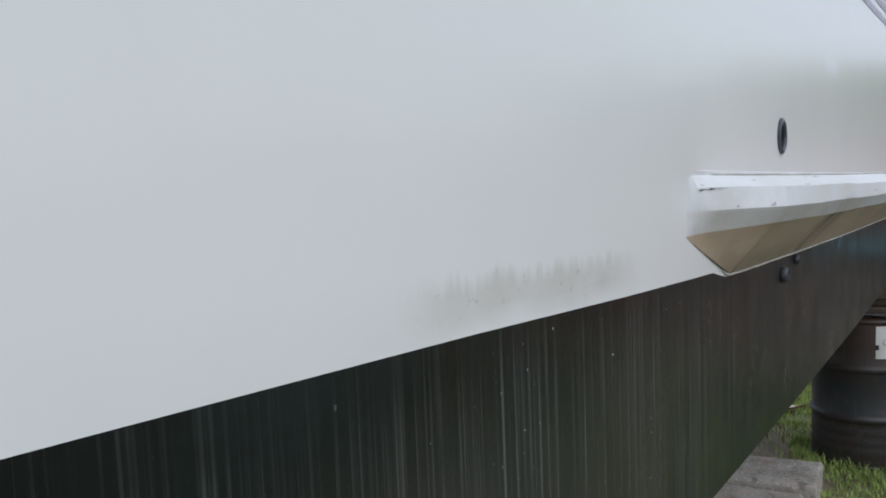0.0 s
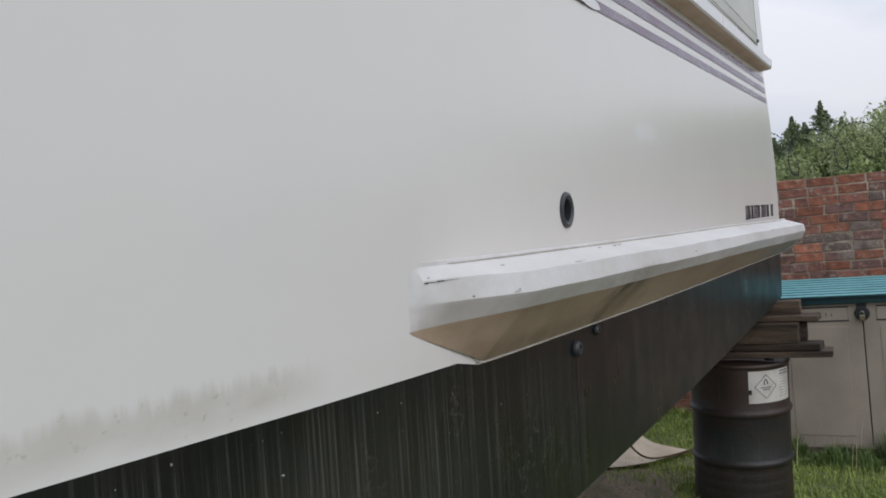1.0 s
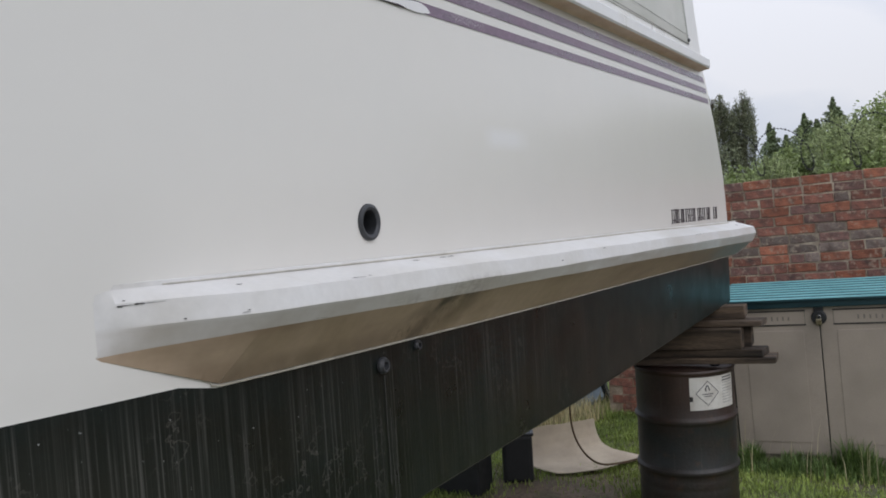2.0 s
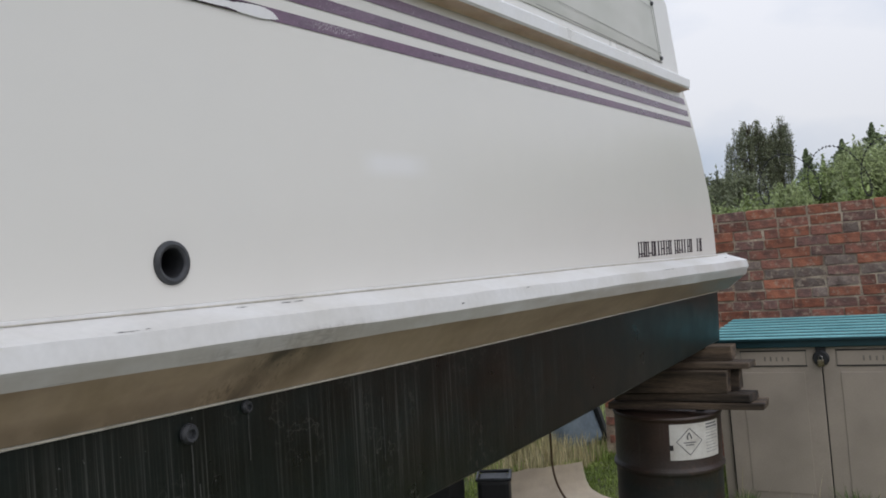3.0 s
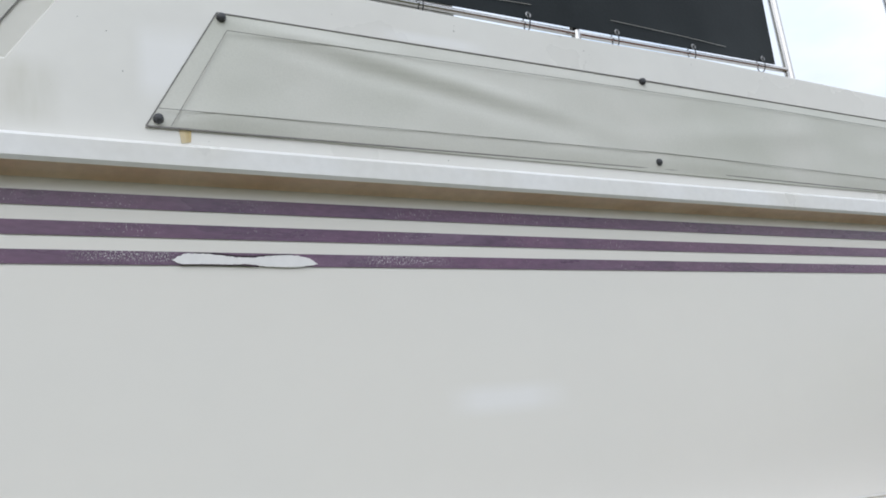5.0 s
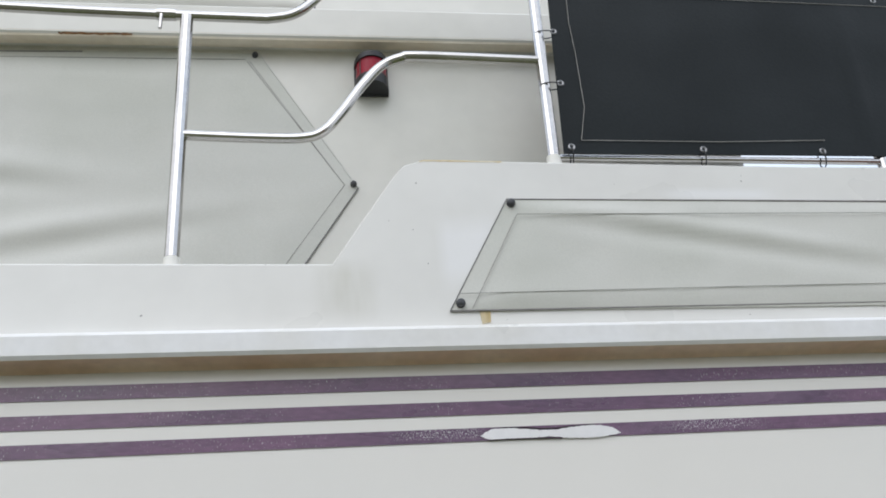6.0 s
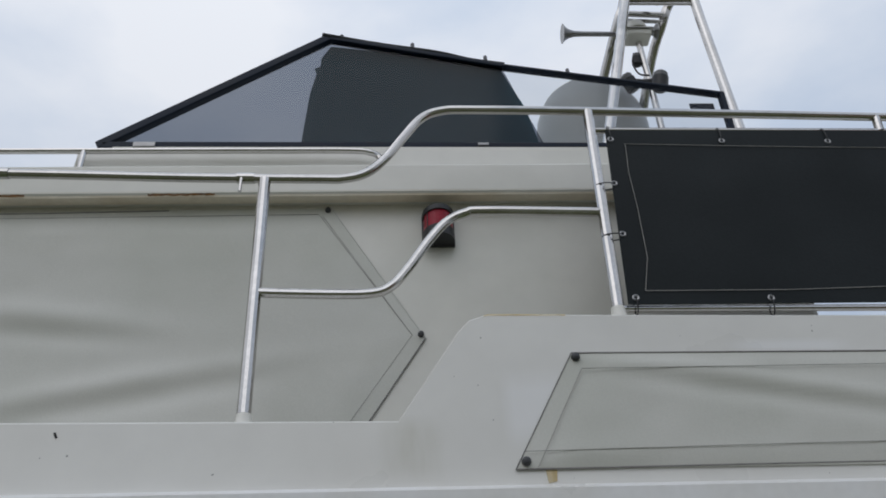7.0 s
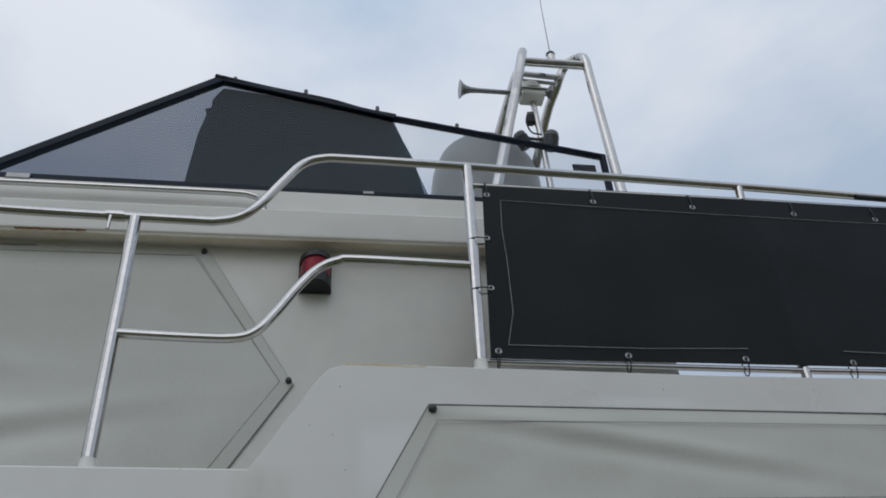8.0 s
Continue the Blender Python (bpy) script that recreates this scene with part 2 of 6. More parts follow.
overlay(M_BLACK, math_node(M_BLACK, "MULTIPLY", math_node(M_BLACK, "MULTIPLY", chip, axis_at(M_BLACK, "X", 0.2, -0.8)), 0.9), (0.50, 0.50, 0.49))

M_RUNMARK = material("pale_run_off", (0.065, 0.065, 0.058), 0.6, vary=0.35, scale=30, grain=160, bump=0, tint=(0.05, 0.05, 0.046))
M_STRIPE = material("faded_purple_vinyl", (0.150, 0.070, 0.132), 0.30, vary=0.20, scale=7, grain=70, bump=0.03, stretch=(0.6, 1, 2), tint=(0.100, 0.050, 0.098), coat=0.25)
scuff = math_node(M_STRIPE, "MULTIPLY", noise_at(M_STRIPE, (300, 1, 200), 1.0, 4, 0.62, 0.67), noise_at(M_STRIPE, (3.0, 1, 2), 1.4, 2, 0.44, 0.60))
overlay(M_STRIPE, math_node(M_STRIPE, "MULTIPLY", scuff, 0.8), (0.60, 0.57, 0.58))
worn = math_node(M_STRIPE, "MAXIMUM", band(M_STRIPE, "X", -0.16, -0.08, 0.02, 0.05), band(M_STRIPE, "X", 0.40, 0.47, 0.56, 0.66))
worn = math_node(M_STRIPE, "MULTIPLY", worn, band(M_STRIPE, "Z", 2.399, 2.404, 2.424, 2.430))
worn = math_node(M_STRIPE, "MULTIPLY", worn, noise_at(M_STRIPE, (420, 1, 240), 1.0, 4, 0.54, 0.60))
overlay(M_STRIPE, math_node(M_STRIPE, "MULTIPLY", worn, 0.75), (0.60, 0.57, 0.58))
haze = noise_at(M_STRIPE, (2.0, 1, 9), 1.1, 3, 0.55, 0.75, (4, 0, 0))
overlay(M_STRIPE, math_node(M_STRIPE, "MULTIPLY", haze, 0.35), (0.30, 0.22, 0.30))
M_FLAKE = material("bare_white_patch", (0.80, 0.79, 0.79), 0.4, vary=0.02, scale=20, grain=90, bump=0.03)
M_SEAL = material("grimy_sealant", (0.43, 0.395, 0.325), 0.6, vary=0.2, scale=8, grain=60, bump=0.05, tint=(0.54, 0.50, 0.42))
M_SCRATCH = material("dark_scratch", (0.03, 0.028, 0.027), 0.7, vary=0.2, scale=30, grain=200, bump=0.1)
M_BULW = material("bulwark_gelcoat", (0.745, 0.735, 0.70), 0.32, vary=0.025, scale=1.6, grain=12, bump=0.012, tint=(0.70, 0.685, 0.645), coat=0.15)
weep = math_node(M_BULW, "MULTIPLY", band(M_BULW, "X", -0.30, -0.24, -0.20, -0.15), band(M_BULW, "Z", 2.63, 2.67, 2.75, 2.79))
overlay(M_BULW, math_node(M_BULW, "MULTIPLY", math_node(M_BULW, "MULTIPLY", weep, noise_at(M_BULW, (14, 1, 3), 1.5, 4, 0.25, 0.65)), 0.45), (0.50, 0.485, 0.40))
smear = math_node(M_BULW, "MULTIPLY", band(M_BULW, "X", 0.50, 0.58, 0.74, 0.82), band(M_BULW, "Z", 2.93, 2.945, 2.955, 2.972))
smear = math_node(M_BULW, "MAXIMUM", smear, math_node(M_BULW, "MULTIPLY", band(M_BULW, "X", -0.03, 0.0, 0.10, 0.14), band(M_BULW, "Z", 2.70, 2.76, 2.84, 2.90)))
overlay(M_BULW, math_node(M_BULW, "MULTIPLY", smear, 0.5), (0.84, 0.84, 0.85))
speck = noise_at(M_BULW, (60, 1, 60), 1.0, 2, 0.735, 0.75)
overlay(M_BULW, math_node(M_BULW, "MULTIPLY", speck, 0.7), (0.10, 0.095, 0.085))
M_STRAKE = material("strake_gelcoat", (0.80, 0.80, 0.80), 0.35, vary=0.03, scale=5, grain=50, bump=0.02, tint=(0.74, 0.73, 0.70))
M_COVE = material("stained_underside", (0.80, 0.62, 0.47), 0.55, vary=0.08, scale=4, grain=40, bump=0.03, stretch=(1, 1, 1), tint=(0.68, 0.47, 0.32))
M_LIP = material("cream_lip", (0.84, 0.77, 0.65), 0.5, vary=0.06, scale=4, grain=40, bump=0.03, tint=(0.74, 0.64, 0.50))
M_CABIN = material("cabin_gelcoat", (0.74, 0.725, 0.675), 0.36, vary=0.03, scale=1.5, grain=14, bump=0.012, tint=(0.65, 0.64, 0.58))
M_CANVAS = material("white_vinyl_cover", (0.615, 0.61, 0.565), 0.55, vary=0.04, scale=2.2, grain=260, bump=0.04, tint=(0.53, 0.535, 0.48))
M_HEM = material("vinyl_hem", (0.62, 0.62, 0.58), 0.5, vary=0.04, scale=3, grain=260, bump=0.06)
M_EDGE_LINE = material("dark_edge_line", (0.27, 0.26, 0.25), 0.8, vary=0.1, scale=30, grain=200, bump=0)
M_STITCH = material("grey_thread", (0.36, 0.35, 0.33), 0.8, vary=0.1, scale=30, grain=200, bump=0)
M_BVINYL = material("black_vinyl", (0.0068, 0.0102, 0.0112), 0.5, vary=0.15, scale=2.5, grain=120, bump=0.05, tint=(0.0092, 0.0132, 0.0142), spec=0.18)
M_STEEL = material("stainless_steel", (0.58, 0.565, 0.55), 0.15, metal=1.0, vary=0.06, scale=9, grain=90, bump=0.006)
M_DULL = material("dull_steel", (0.30, 0.30, 0.30), 0.36, metal=1.0, vary=0.1, scale=12, grain=90, bump=0.02)
M_DARKST = material("dark_steel", (0.09, 0.09, 0.095), 0.32, metal=0.9, vary=0.1, scale=12, grain=90, bump=0.02)
M_GREYLAMP = material("grey_lamp_plastic", (0.16, 0.165, 0.17), 0.4, vary=0.1, scale=20, grain=90, bump=0.02)
M_BRONZE = material("dull_bronze", (0.09, 0.09, 0.095), 0.4, metal=0.5, vary=0.2, scale=40, grain=160, bump=0.1)
M_RUBBER = material("black_rubber", (0.022, 0.023, 0.025), 0.5, vary=0.12, scale=20, grain=140, bump=0.05)
M_GREYRUB = material("grey_black_plastic", (0.045, 0.047, 0.052), 0.42, vary=0.15, scale=25, grain=120, bump=0.04)
M_VOID = material("dark_bore", (0.006, 0.006, 0.006), 0.8, vary=0.1, scale=20, grain=90, bump=0)
M_RUST = material("rust", (0.30, 0.15, 0.05), 0.8, vary=0.25, scale=30, grain=160, bump=0.1, tint=(0.14, 0.07, 0.03))
M_RUSTRUN = material("rust_run", (0.52, 0.38, 0.16), 0.5, vary=0.2, scale=25, grain=90, bump=0, tint=(0.62, 0.55, 0.40), stretch=(1, 1, 0.3))
M_RED = material("red_lens", (0.34, 0.010, 0.030), 0.3, vary=0.15, scale=12, grain=60, bump=0.02, spec=0.25)
M_FRAME = material("black_window_frame", (0.0045, 0.0115, 0.027), 0.45, vary=0.12, scale=10, grain=120, bump=0.02, spec=0.18)
M_CLOTH = material("dark_mesh_cloth", (0.16, 0.32, 0.36), 0.8, vary=0.03, scale=3, grain=120, bump=0.0, spec=0.2)
M_DOME = material("dome_white", (0.34, 0.345, 0.335), 0.4, vary=0.05, scale=6, grain=50, bump=0.02)
M_INK = material("lettering_ink", (0.035, 0.020, 0.030), 0.5, vary=0.1, scale=30, grain=150, bump=0)


def glass(name, tint, rough=0.08):
    m = bpy.data.materials.new(name)
    m.use_nodes = True
    nodes, links = nodes_of(m)
    out = nodes["Material Output"]
    nodes.remove(nodes["Principled BSDF"])
    tr, gl, mx = (nodes.new("ShaderNode" + k) for k in ("BsdfTransparent", "BsdfGlossy", "MixShader"))
    tr.inputs["Color"].default_value = (*tint, 1)
    gl.inputs["Roughness"].default_value = rough
    mx.inputs[0].default_value = 0.02
    links.new(tr.outputs[0], mx.inputs[1])
    links.new(gl.outputs[0], mx.inputs[2])
    links.new(mx.outputs[0], out.inputs["Surface"])
    return m


M_TINT = glass("smoked_acrylic", (0.45, 0.475, 0.515))
M_CLEAR = glass("clear_acrylic", (0.87, 0.885, 0.90))

M_BRICK = material("red_brick", (0.295, 0.116, 0.080), 0.9, vary=0.30, scale=16, grain=110, bump=0.8, tint=(0.15, 0.070, 0.054), random_tint=0.30)
M_BRICK2 = material("orange_brick", (0.39, 0.140, 0.080), 0.9, vary=0.28, scale=16, grain=110, bump=0.6, tint=(0.22, 0.075, 0.046), random_tint=0.3)
M_BRICK4 = material("brown_brick", (0.225, 0.112, 0.090), 0.9, vary=0.28, scale=16, grain=110, bump=0.8, tint=(0.115, 0.066, 0.058), random_tint=0.3)
M_BRICK3 = material("grey_brick", (0.185, 0.125, 0.105), 0.92, vary=0.28, scale=16, grain=90, bump=0.6, tint=(0.24, 0.185, 0.155), random_tint=0.35)
M_MORTAR = material("old_mortar", (0.50, 0.40, 0.30), 0.95, vary=0.3, scale=6, grain=110, bump=0.5, tint=(0.20, 0.145, 0.105))


def yard_noise(m, stretch, scale, detail, lo, hi, shift=(0, 0, 0)):
    """A noise that runs on from brick to brick across the whole wall."""
    nodes, links = nodes_of(m)
    geo, mp, no, mr = (nodes.new("ShaderNode" + k) for k in ("NewGeometry", "Mapping", "TexNoise", "MapRange"))
    mp.inputs["Scale"].default_value, mp.inputs["Location"].default_value = stretch, shift
    no.inputs["Scale"].default_value, no.inputs["Detail"].default_value = scale, detail
    mr.inputs["From Min"].default_value, mr.inputs["From Max"].default_value = lo, hi
    links.new(geo.outputs["Position"], mp.inputs["Vector"])
    links.new(mp.outputs["Vector"], no.inputs["Vector"])
    links.new(no.outputs["Fac"], mr.inputs["Value"])
    return mr.outputs["Result"]


for m in (M_BRICK, M_BRICK2, M_BRICK3, M_BRICK4):
    overlay(m, math_node(m, "MULTIPLY", yard_noise(m, (1, 1, 1.4), 5.0, 7, 0.54, 0.72), 0.16), (0.25, 0.18, 0.135))
    overlay(m, math_node(m, "MULTIPLY", yard_noise(m, (1, 1, 1), 30.0, 6, 0.55, 0.68, (3, 1, 7)), 0.6), (0.42, 0.32, 0.24))
    overlay(m, math_node(m, "MULTIPLY", yard_noise(m, (1, 1, 1), 11.0, 6, 0.56, 0.70, (9, 4, 2)), 0.6), (0.055, 0.042, 0.036))
M_TEAL = material("teal_plastic", (0.18, 0.45, 0.475), 0.36, vary=0.08, scale=5, grain=80, bump=0.04, tint=(0.13, 0.37, 0.395))
M_DTEAL = material("dark_teal_plastic", (0.010, 0.045, 0.055), 0.5, vary=0.1, scale=6, grain=80, bump=0.04)
M_BOX = material("beige_plastic", (0.37, 0.312, 0.255), 0.55, vary=0.06, scale=3, grain=120, bump=0.06, tint=(0.30, 0.255, 0.21))
M_BRASS = material("brass", (0.46, 0.39, 0.27), 0.3, metal=1.0, vary=0.1, scale=20, grain=90, bump=0.02)
M_DRUM = material("rusty_drum_paint", (0.021, 0.0190, 0.0155), 0.50, vary=0.28, scale=6, grain=60, bump=0.15, tint=(0.032, 0.019, 0.015))
ru = math_node(M_DRUM, "MULTIPLY", axis_at(M_DRUM, "Z", 0.45, 0.75), noise_at(M_DRUM, (3, 3, 2), 2.0, 5, 0.28, 0.6))
overlay(M_DRUM, math_node(M_DRUM, "MULTIPLY", ru, 0.6), (0.060, 0.030, 0.020))
overlay(M_DRUM, math_node(M_DRUM, "MULTIPLY", band(M_DRUM, "Z", 0.28, 0.33, 0.55, 0.60), math_node(M_DRUM, "MULTIPLY", noise_at(M_DRUM, (3, 3, 5), 2.0, 5, 0.30, 0.60, (2, 1, 0)), 0.7)), (0.016, 0.023, 0.024))
overlay(M_DRUM, math_node(M_DRUM, "MULTIPLY", noise_at(M_DRUM, (4, 4, 4), 3.0, 6, 0.58, 0.72), 0.5), (0.085, 0.040, 0.022))
overlay(M_DRUM, math_node(M_DRUM, "MULTIPLY", noise_at(M_DRUM, (40, 40, 2), 1.0, 4, 0.60, 0.75), 0.35), (0.075, 0.068, 0.058))
M_PAPER = material("weathered_label", (0.62, 0.60, 0.55), 0.7, vary=0.06, scale=14, grain=120, bump=0.03, tint=(0.50, 0.47, 0.42))
M_LINE = material("label_print", (0.16, 0.16, 0.17), 0.7, vary=0.2, scale=40, grain=200, bump=0)
M_WOOD = material("weathered_timber", (0.145, 0.102, 0.068), 0.85, vary=0.35, scale=1.6, grain=22, bump=0.5, stretch=(14, 1.2, 14), tint=(0.024, 0.017, 0.012), random_tint=0.35)
M_CONC = material("weathered_concrete", (0.36, 0.33, 0.28), 0.92, vary=0.15, scale=6, grain=55, bump=0.4, tint=(0.22, 0.19, 0.15))
overlay(M_CONC, math_node(M_CONC, "MULTIPLY", noise_at(M_CONC, (1, 1, 1), 70.0, 4, 0.60, 0.66), 0.8), (0.62, 0.56, 0.47))
overlay(M_CONC, math_node(M_CONC, "MULTIPLY", noise_at(M_CONC, (1, 1, 1), 9.0, 5, 0.52, 0.66, (2, 5, 1)), 0.55), (0.46, 0.33, 0.27))
overlay(M_CONC, math_node(M_CONC, "MULTIPLY", noise_at(M_CONC, (1, 1, 1), 14.0, 6, 0.56, 0.68, (7, 1, 4)), 0.7), (0.11, 0.095, 0.075))
M_SOIL = material("grass_and_soil", (0.100, 0.118, 0.048), 0.95, vary=0.3, scale=2.6, grain=60, bump=0.6, tint=(0.115, 0.096, 0.066))
dug = math_node(M_SOIL, "MULTIPLY", band(M_SOIL, "X", 2.2, 2.6, 3.9, 4.5), band(M_SOIL, "Y", -0.3, 0.3, 1.6, 2.0))
overlay(M_SOIL, math_node(M_SOIL, "MULTIPLY", dug, noise_at(M_SOIL, (1, 1, 1), 5.0, 6, 0.30, 0.55)), (0.215, 0.160, 0.112))
overlay(M_SOIL, math_node(M_SOIL, "MULTIPLY", dug, math_node(M_SOIL, "MULTIPLY", noise_at(M_SOIL, (1, 1, 1), 34.0, 7, 0.50, 0.62), 0.7)), (0.10, 0.072, 0.048))
M_CARPET = material("old_carpet", (0.66, 0.56, 0.43), 0.95, vary=0.10, scale=5, grain=220, bump=0.25, tint=(0.50, 0.41, 0.31))
M_BLUEGREY = material("blue_grey_plastic", (0.27, 0.33, 0.38), 0.4, vary=0.15, scale=3, grain=30, bump=0.1, tint=(0.16, 0.205, 0.25))
M_DULLINK = material("faded_print", (0.36, 0.35, 0.34), 0.7, vary=0.2, scale=40, grain=200, bump=0)
M_BOXDARK = material("moulded_mark", (0.22, 0.195, 0.165), 0.6, vary=0.1, scale=20, grain=90, bump=0)
M_CABLE = material("brown_hose", (0.12, 0.065, 0.03), 0.6, vary=0.1, scale=10, grain=60, bump=0)
M_WIRE = material("galvanised_wire", (0.035, 0.035, 0.038), 0.5, metal=0.6, vary=0.1, scale=20, grain=90, bump=0)
M_BARK = material("bark", (0.11, 0.085, 0.06), 0.95, vary=0.25, scale=8, grain=50, bump=0.5, stretch=(1, 1, 0.3))


def leafy(name, base, other, rough=0.6):
    """Leaves: each one has its own shade between two greens, and lets some light through."""
    m = material(name, base, rough, vary=0.1, scale=2.0, grain=30, bump=0.0, tint=other)
    nodes, links = nodes_of(m)
    b = nodes["Principled BSDF"]
    geo, mr, hs = (nodes.new("ShaderNode" + k) for k in ("NewGeometry", "MapRange", "HueSaturation"))
    mr.inputs["To Min"].default_value, mr.inputs["To Max"].default_value = 0.55, 1.5
    links.new(geo.outputs["Random Per Island"], mr.inputs["Value"])
    links.new(mr.outputs["Result"], hs.inputs["Value"])
    links.new(b.inputs["Base Color"].links[0].from_socket, hs.inputs["Color"])
    links.new(hs.outputs["Color"], b.inputs["Base Color"])
    tl, mx = nodes.new("ShaderNodeBsdfTranslucent"), nodes.new("ShaderNodeMixShader")
    mx.inputs[0].default_value = 0.3
    links.new(hs.outputs["Color"], tl.inputs["Color"])
    links.new(b.outputs[0], mx.inputs[1])
    links.new(tl.outputs[0], mx.inputs[2])
    links.new(mx.outputs[0], nodes["Material Output"].inputs["Surface"])
    return m


M_LEAF = leafy("bush_leaves", (0.295, 0.36, 0.14), (0.195, 0.25, 0.09))
M_LEAF2 = leafy("willow_leaves", (0.37, 0.42, 0.21), (0.245, 0.295, 0.13))
M_LEAF3 = leafy("birch_leaves", (0.195, 0.215, 0.125), (0.125, 0.145, 0.080))
M_LEAF4 = leafy("far_tree_leaves", (0.21, 0.262, 0.13), (0.135, 0.175, 0.085))
M_GRASS = leafy("grass_blades", (0.36, 0.44, 0.12), (0.22, 0.30, 0.075))
M_TUFT = leafy("dark_grass_blades", (0.13, 0.20, 0.055), (0.085, 0.135, 0.04))
M_STRAW = leafy("dry_grass", (0.62, 0.53, 0.33), (0.42, 0.38, 0.19))


# ---- mesh helpers ----
def finish(name, bm, mat, smooth=False):
    me = bpy.data.meshes.new(name)
    bmesh.ops.recalc_face_normals(bm, faces=bm.faces)
    if smooth:
        for f in bm.faces:
            f.smooth = True
    bm.to_mesh(me)
    bm.free()
    me.materials.append(mat)
    if smooth:
        me.set_sharp_from_angle(angle=radians(21))
    return me


def thing(name, label, category, group="", place=(0, 0, 0), kind=""):
    ob = new(name)
    ob.empty_display_size = 0.2
    ob.location = place
    return tagged(ob, label, category, group, kind)


def part(name, bm, mat, parent, label="", smooth=False):
    ob = new(name, finish(name, bm, mat, smooth))
    ob.parent = parent
    if label:
        ob["label"] = label
    return ob


def solid(name, bm, mat, label, category, kind="", smooth=False, group=""):
    return tagged(new(name, finish(name, bm, mat, smooth)), label, category, group, kind)


def grid_faces(bm, rows, close=False):
    """Faces between rows of points; each row is a list of points of the same length."""
    vs = [[bm.verts.new(p) for p in row] for row in rows]
    for a, b in zip(vs, vs[1:]):
        n = len(a)
        for i in range(n if close else n - 1):
            j = (i + 1) % n
            bm.faces.new((a[i], a[j], b[j], b[i]))
    return vs


def box(bm, lo, hi, bevel=0.0, turn=None, jitter=0.0, rng=None):
    """A box between two corners, with its edges broken, turned about its middle."""
    c = [(a + b) / 2 for a, b in zip(lo, hi)]
    s = [abs(b - a) for a, b in zip(lo, hi)]
    tmp = bmesh.new()
    bmesh.ops.create_cube(tmp, size=1.0)
    for v in tmp.verts:
        v.co = Vector((v.co.x * s[0], v.co.y * s[1], v.co.z * s[2]))
        if jitter:
            v.co += Vector((rng.uniform(-jitter, jitter), rng.uniform(-jitter, jitter), rng.uniform(-jitter, jitter)))
    if bevel:
        bmesh.ops.bevel(tmp, geom=tmp.edges, offset=bevel, segments=2, affect="EDGES", profile=0.6)
    m = Matrix.Translation(c) @ (turn if turn else Matrix())
    idx = {}
    for v in tmp.verts:
        idx[v] = bm.verts.new(m @ v.co)
    for f in tmp.faces:
        bm.faces.new([idx[v] for v in f.verts])
    tmp.free()
    return bm


def smooth_path(pts, n=6):
    """Points on a Catmull-Rom curve through pts."""
    p = [Vector(q) for q in pts]
    if n <= 1:
        return p
    p = [2 * p[0] - p[1]] + p + [2 * p[-1] - p[-2]]
    out = []
    for i in range(1, len(p) - 2):
        for k in range(n):
            t = k / n
            a, b, c, d = p[i - 1], p[i], p[i + 1], p[i + 2]
            out.append(0.5 * (2 * b + (c - a) * t + (2 * a - 5 * b + 4 * c - d) * t * t + (3 * b - a - 3 * c + d) * t ** 3))
    return out + [p[-2]]


def tube(bm, pts, r, seg=12, n=6, taper=None):
    """A round bar along a smooth path, with closed ends."""
    path = smooth_path(pts, n)
    rings, side = [], None
    for i, p in enumerate(path):
        d = (path[min(i + 1, len(path) - 1)] - path[max(i - 1, 0)]).normalized()
        if side is None:
            side = d.orthogonal().normalized()
        side = (side - d * side.dot(d)).normalized()
        up = d.cross(side)
        rad = r if taper is None else r + (taper - r) * i / (len(path) - 1)
        rings.append([p + rad * (math.cos(a) * side + math.sin(a) * up) for a in (2 * math.pi * k / seg for k in range(seg))])
    vs = grid_faces(bm, rings, close=True)
    bm.faces.new(vs[0][::-1])
    bm.faces.new(vs[-1])
    return bm


def lathe(bm, profile, seg=32, m=Matrix(), cap=True):
    """Turns (radius, height) about the local z axis."""
    rings = [[m @ Vector((r * math.cos(a), r * math.sin(a), z)) for a in (2 * math.pi * k / seg for k in range(seg))] for r, z in profile]
    vs = grid_faces(bm, rings, close=True)
    if cap:
        for ring in (vs[0], vs[-1]):
            bm.faces.new(ring)
    return bm


def slab(bm, outline, y0, y1):
    """A plate: an outline in x and z, thick from y0 to y1."""
    a = [bm.verts.new((x, y0, z)) for x, z in outline]
    b = [bm.verts.new((x, y1, z)) for x, z in outline]
    bm.faces.new(a)
    bm.faces.new(b[::-1])
    n = len(a)
    for i in range(n):
        bm.faces.new((a[i], b[i], b[(i + 1) % n], a[(i + 1) % n]))
    return bm


def lerp(table, x):
    return float(np.interp(x, [p[0] for p in table], [p[1] for p in table]))


OUT = Matrix.Rotation(math.pi / 2, 4, "X")  # turns local z to face out of the boat's side (-y)


# ---- the boat: its side lies in the plane y = 0, the stern towards +x ----
BEAM = 3.6
boat = thing("motor_boat", "white motor cruiser with black antifouling propped ashore on a drum", "boat")


def inset(x):
    """How far the side has drawn in towards the bow."""
    return 0.0 if x > -2.6 else (BEAM / 2 - 0.02) * min(1.0, ((-2.6 - x) / 6.35)) ** 2.2


def stern_x(z):
    return lerp([(1.0, 3.85), (1.70, 3.87), (1.86, 3.835), (2.03, 3.775), (2.26, 3.635), (2.485, 3.465), (2.6, 3.345)], z)


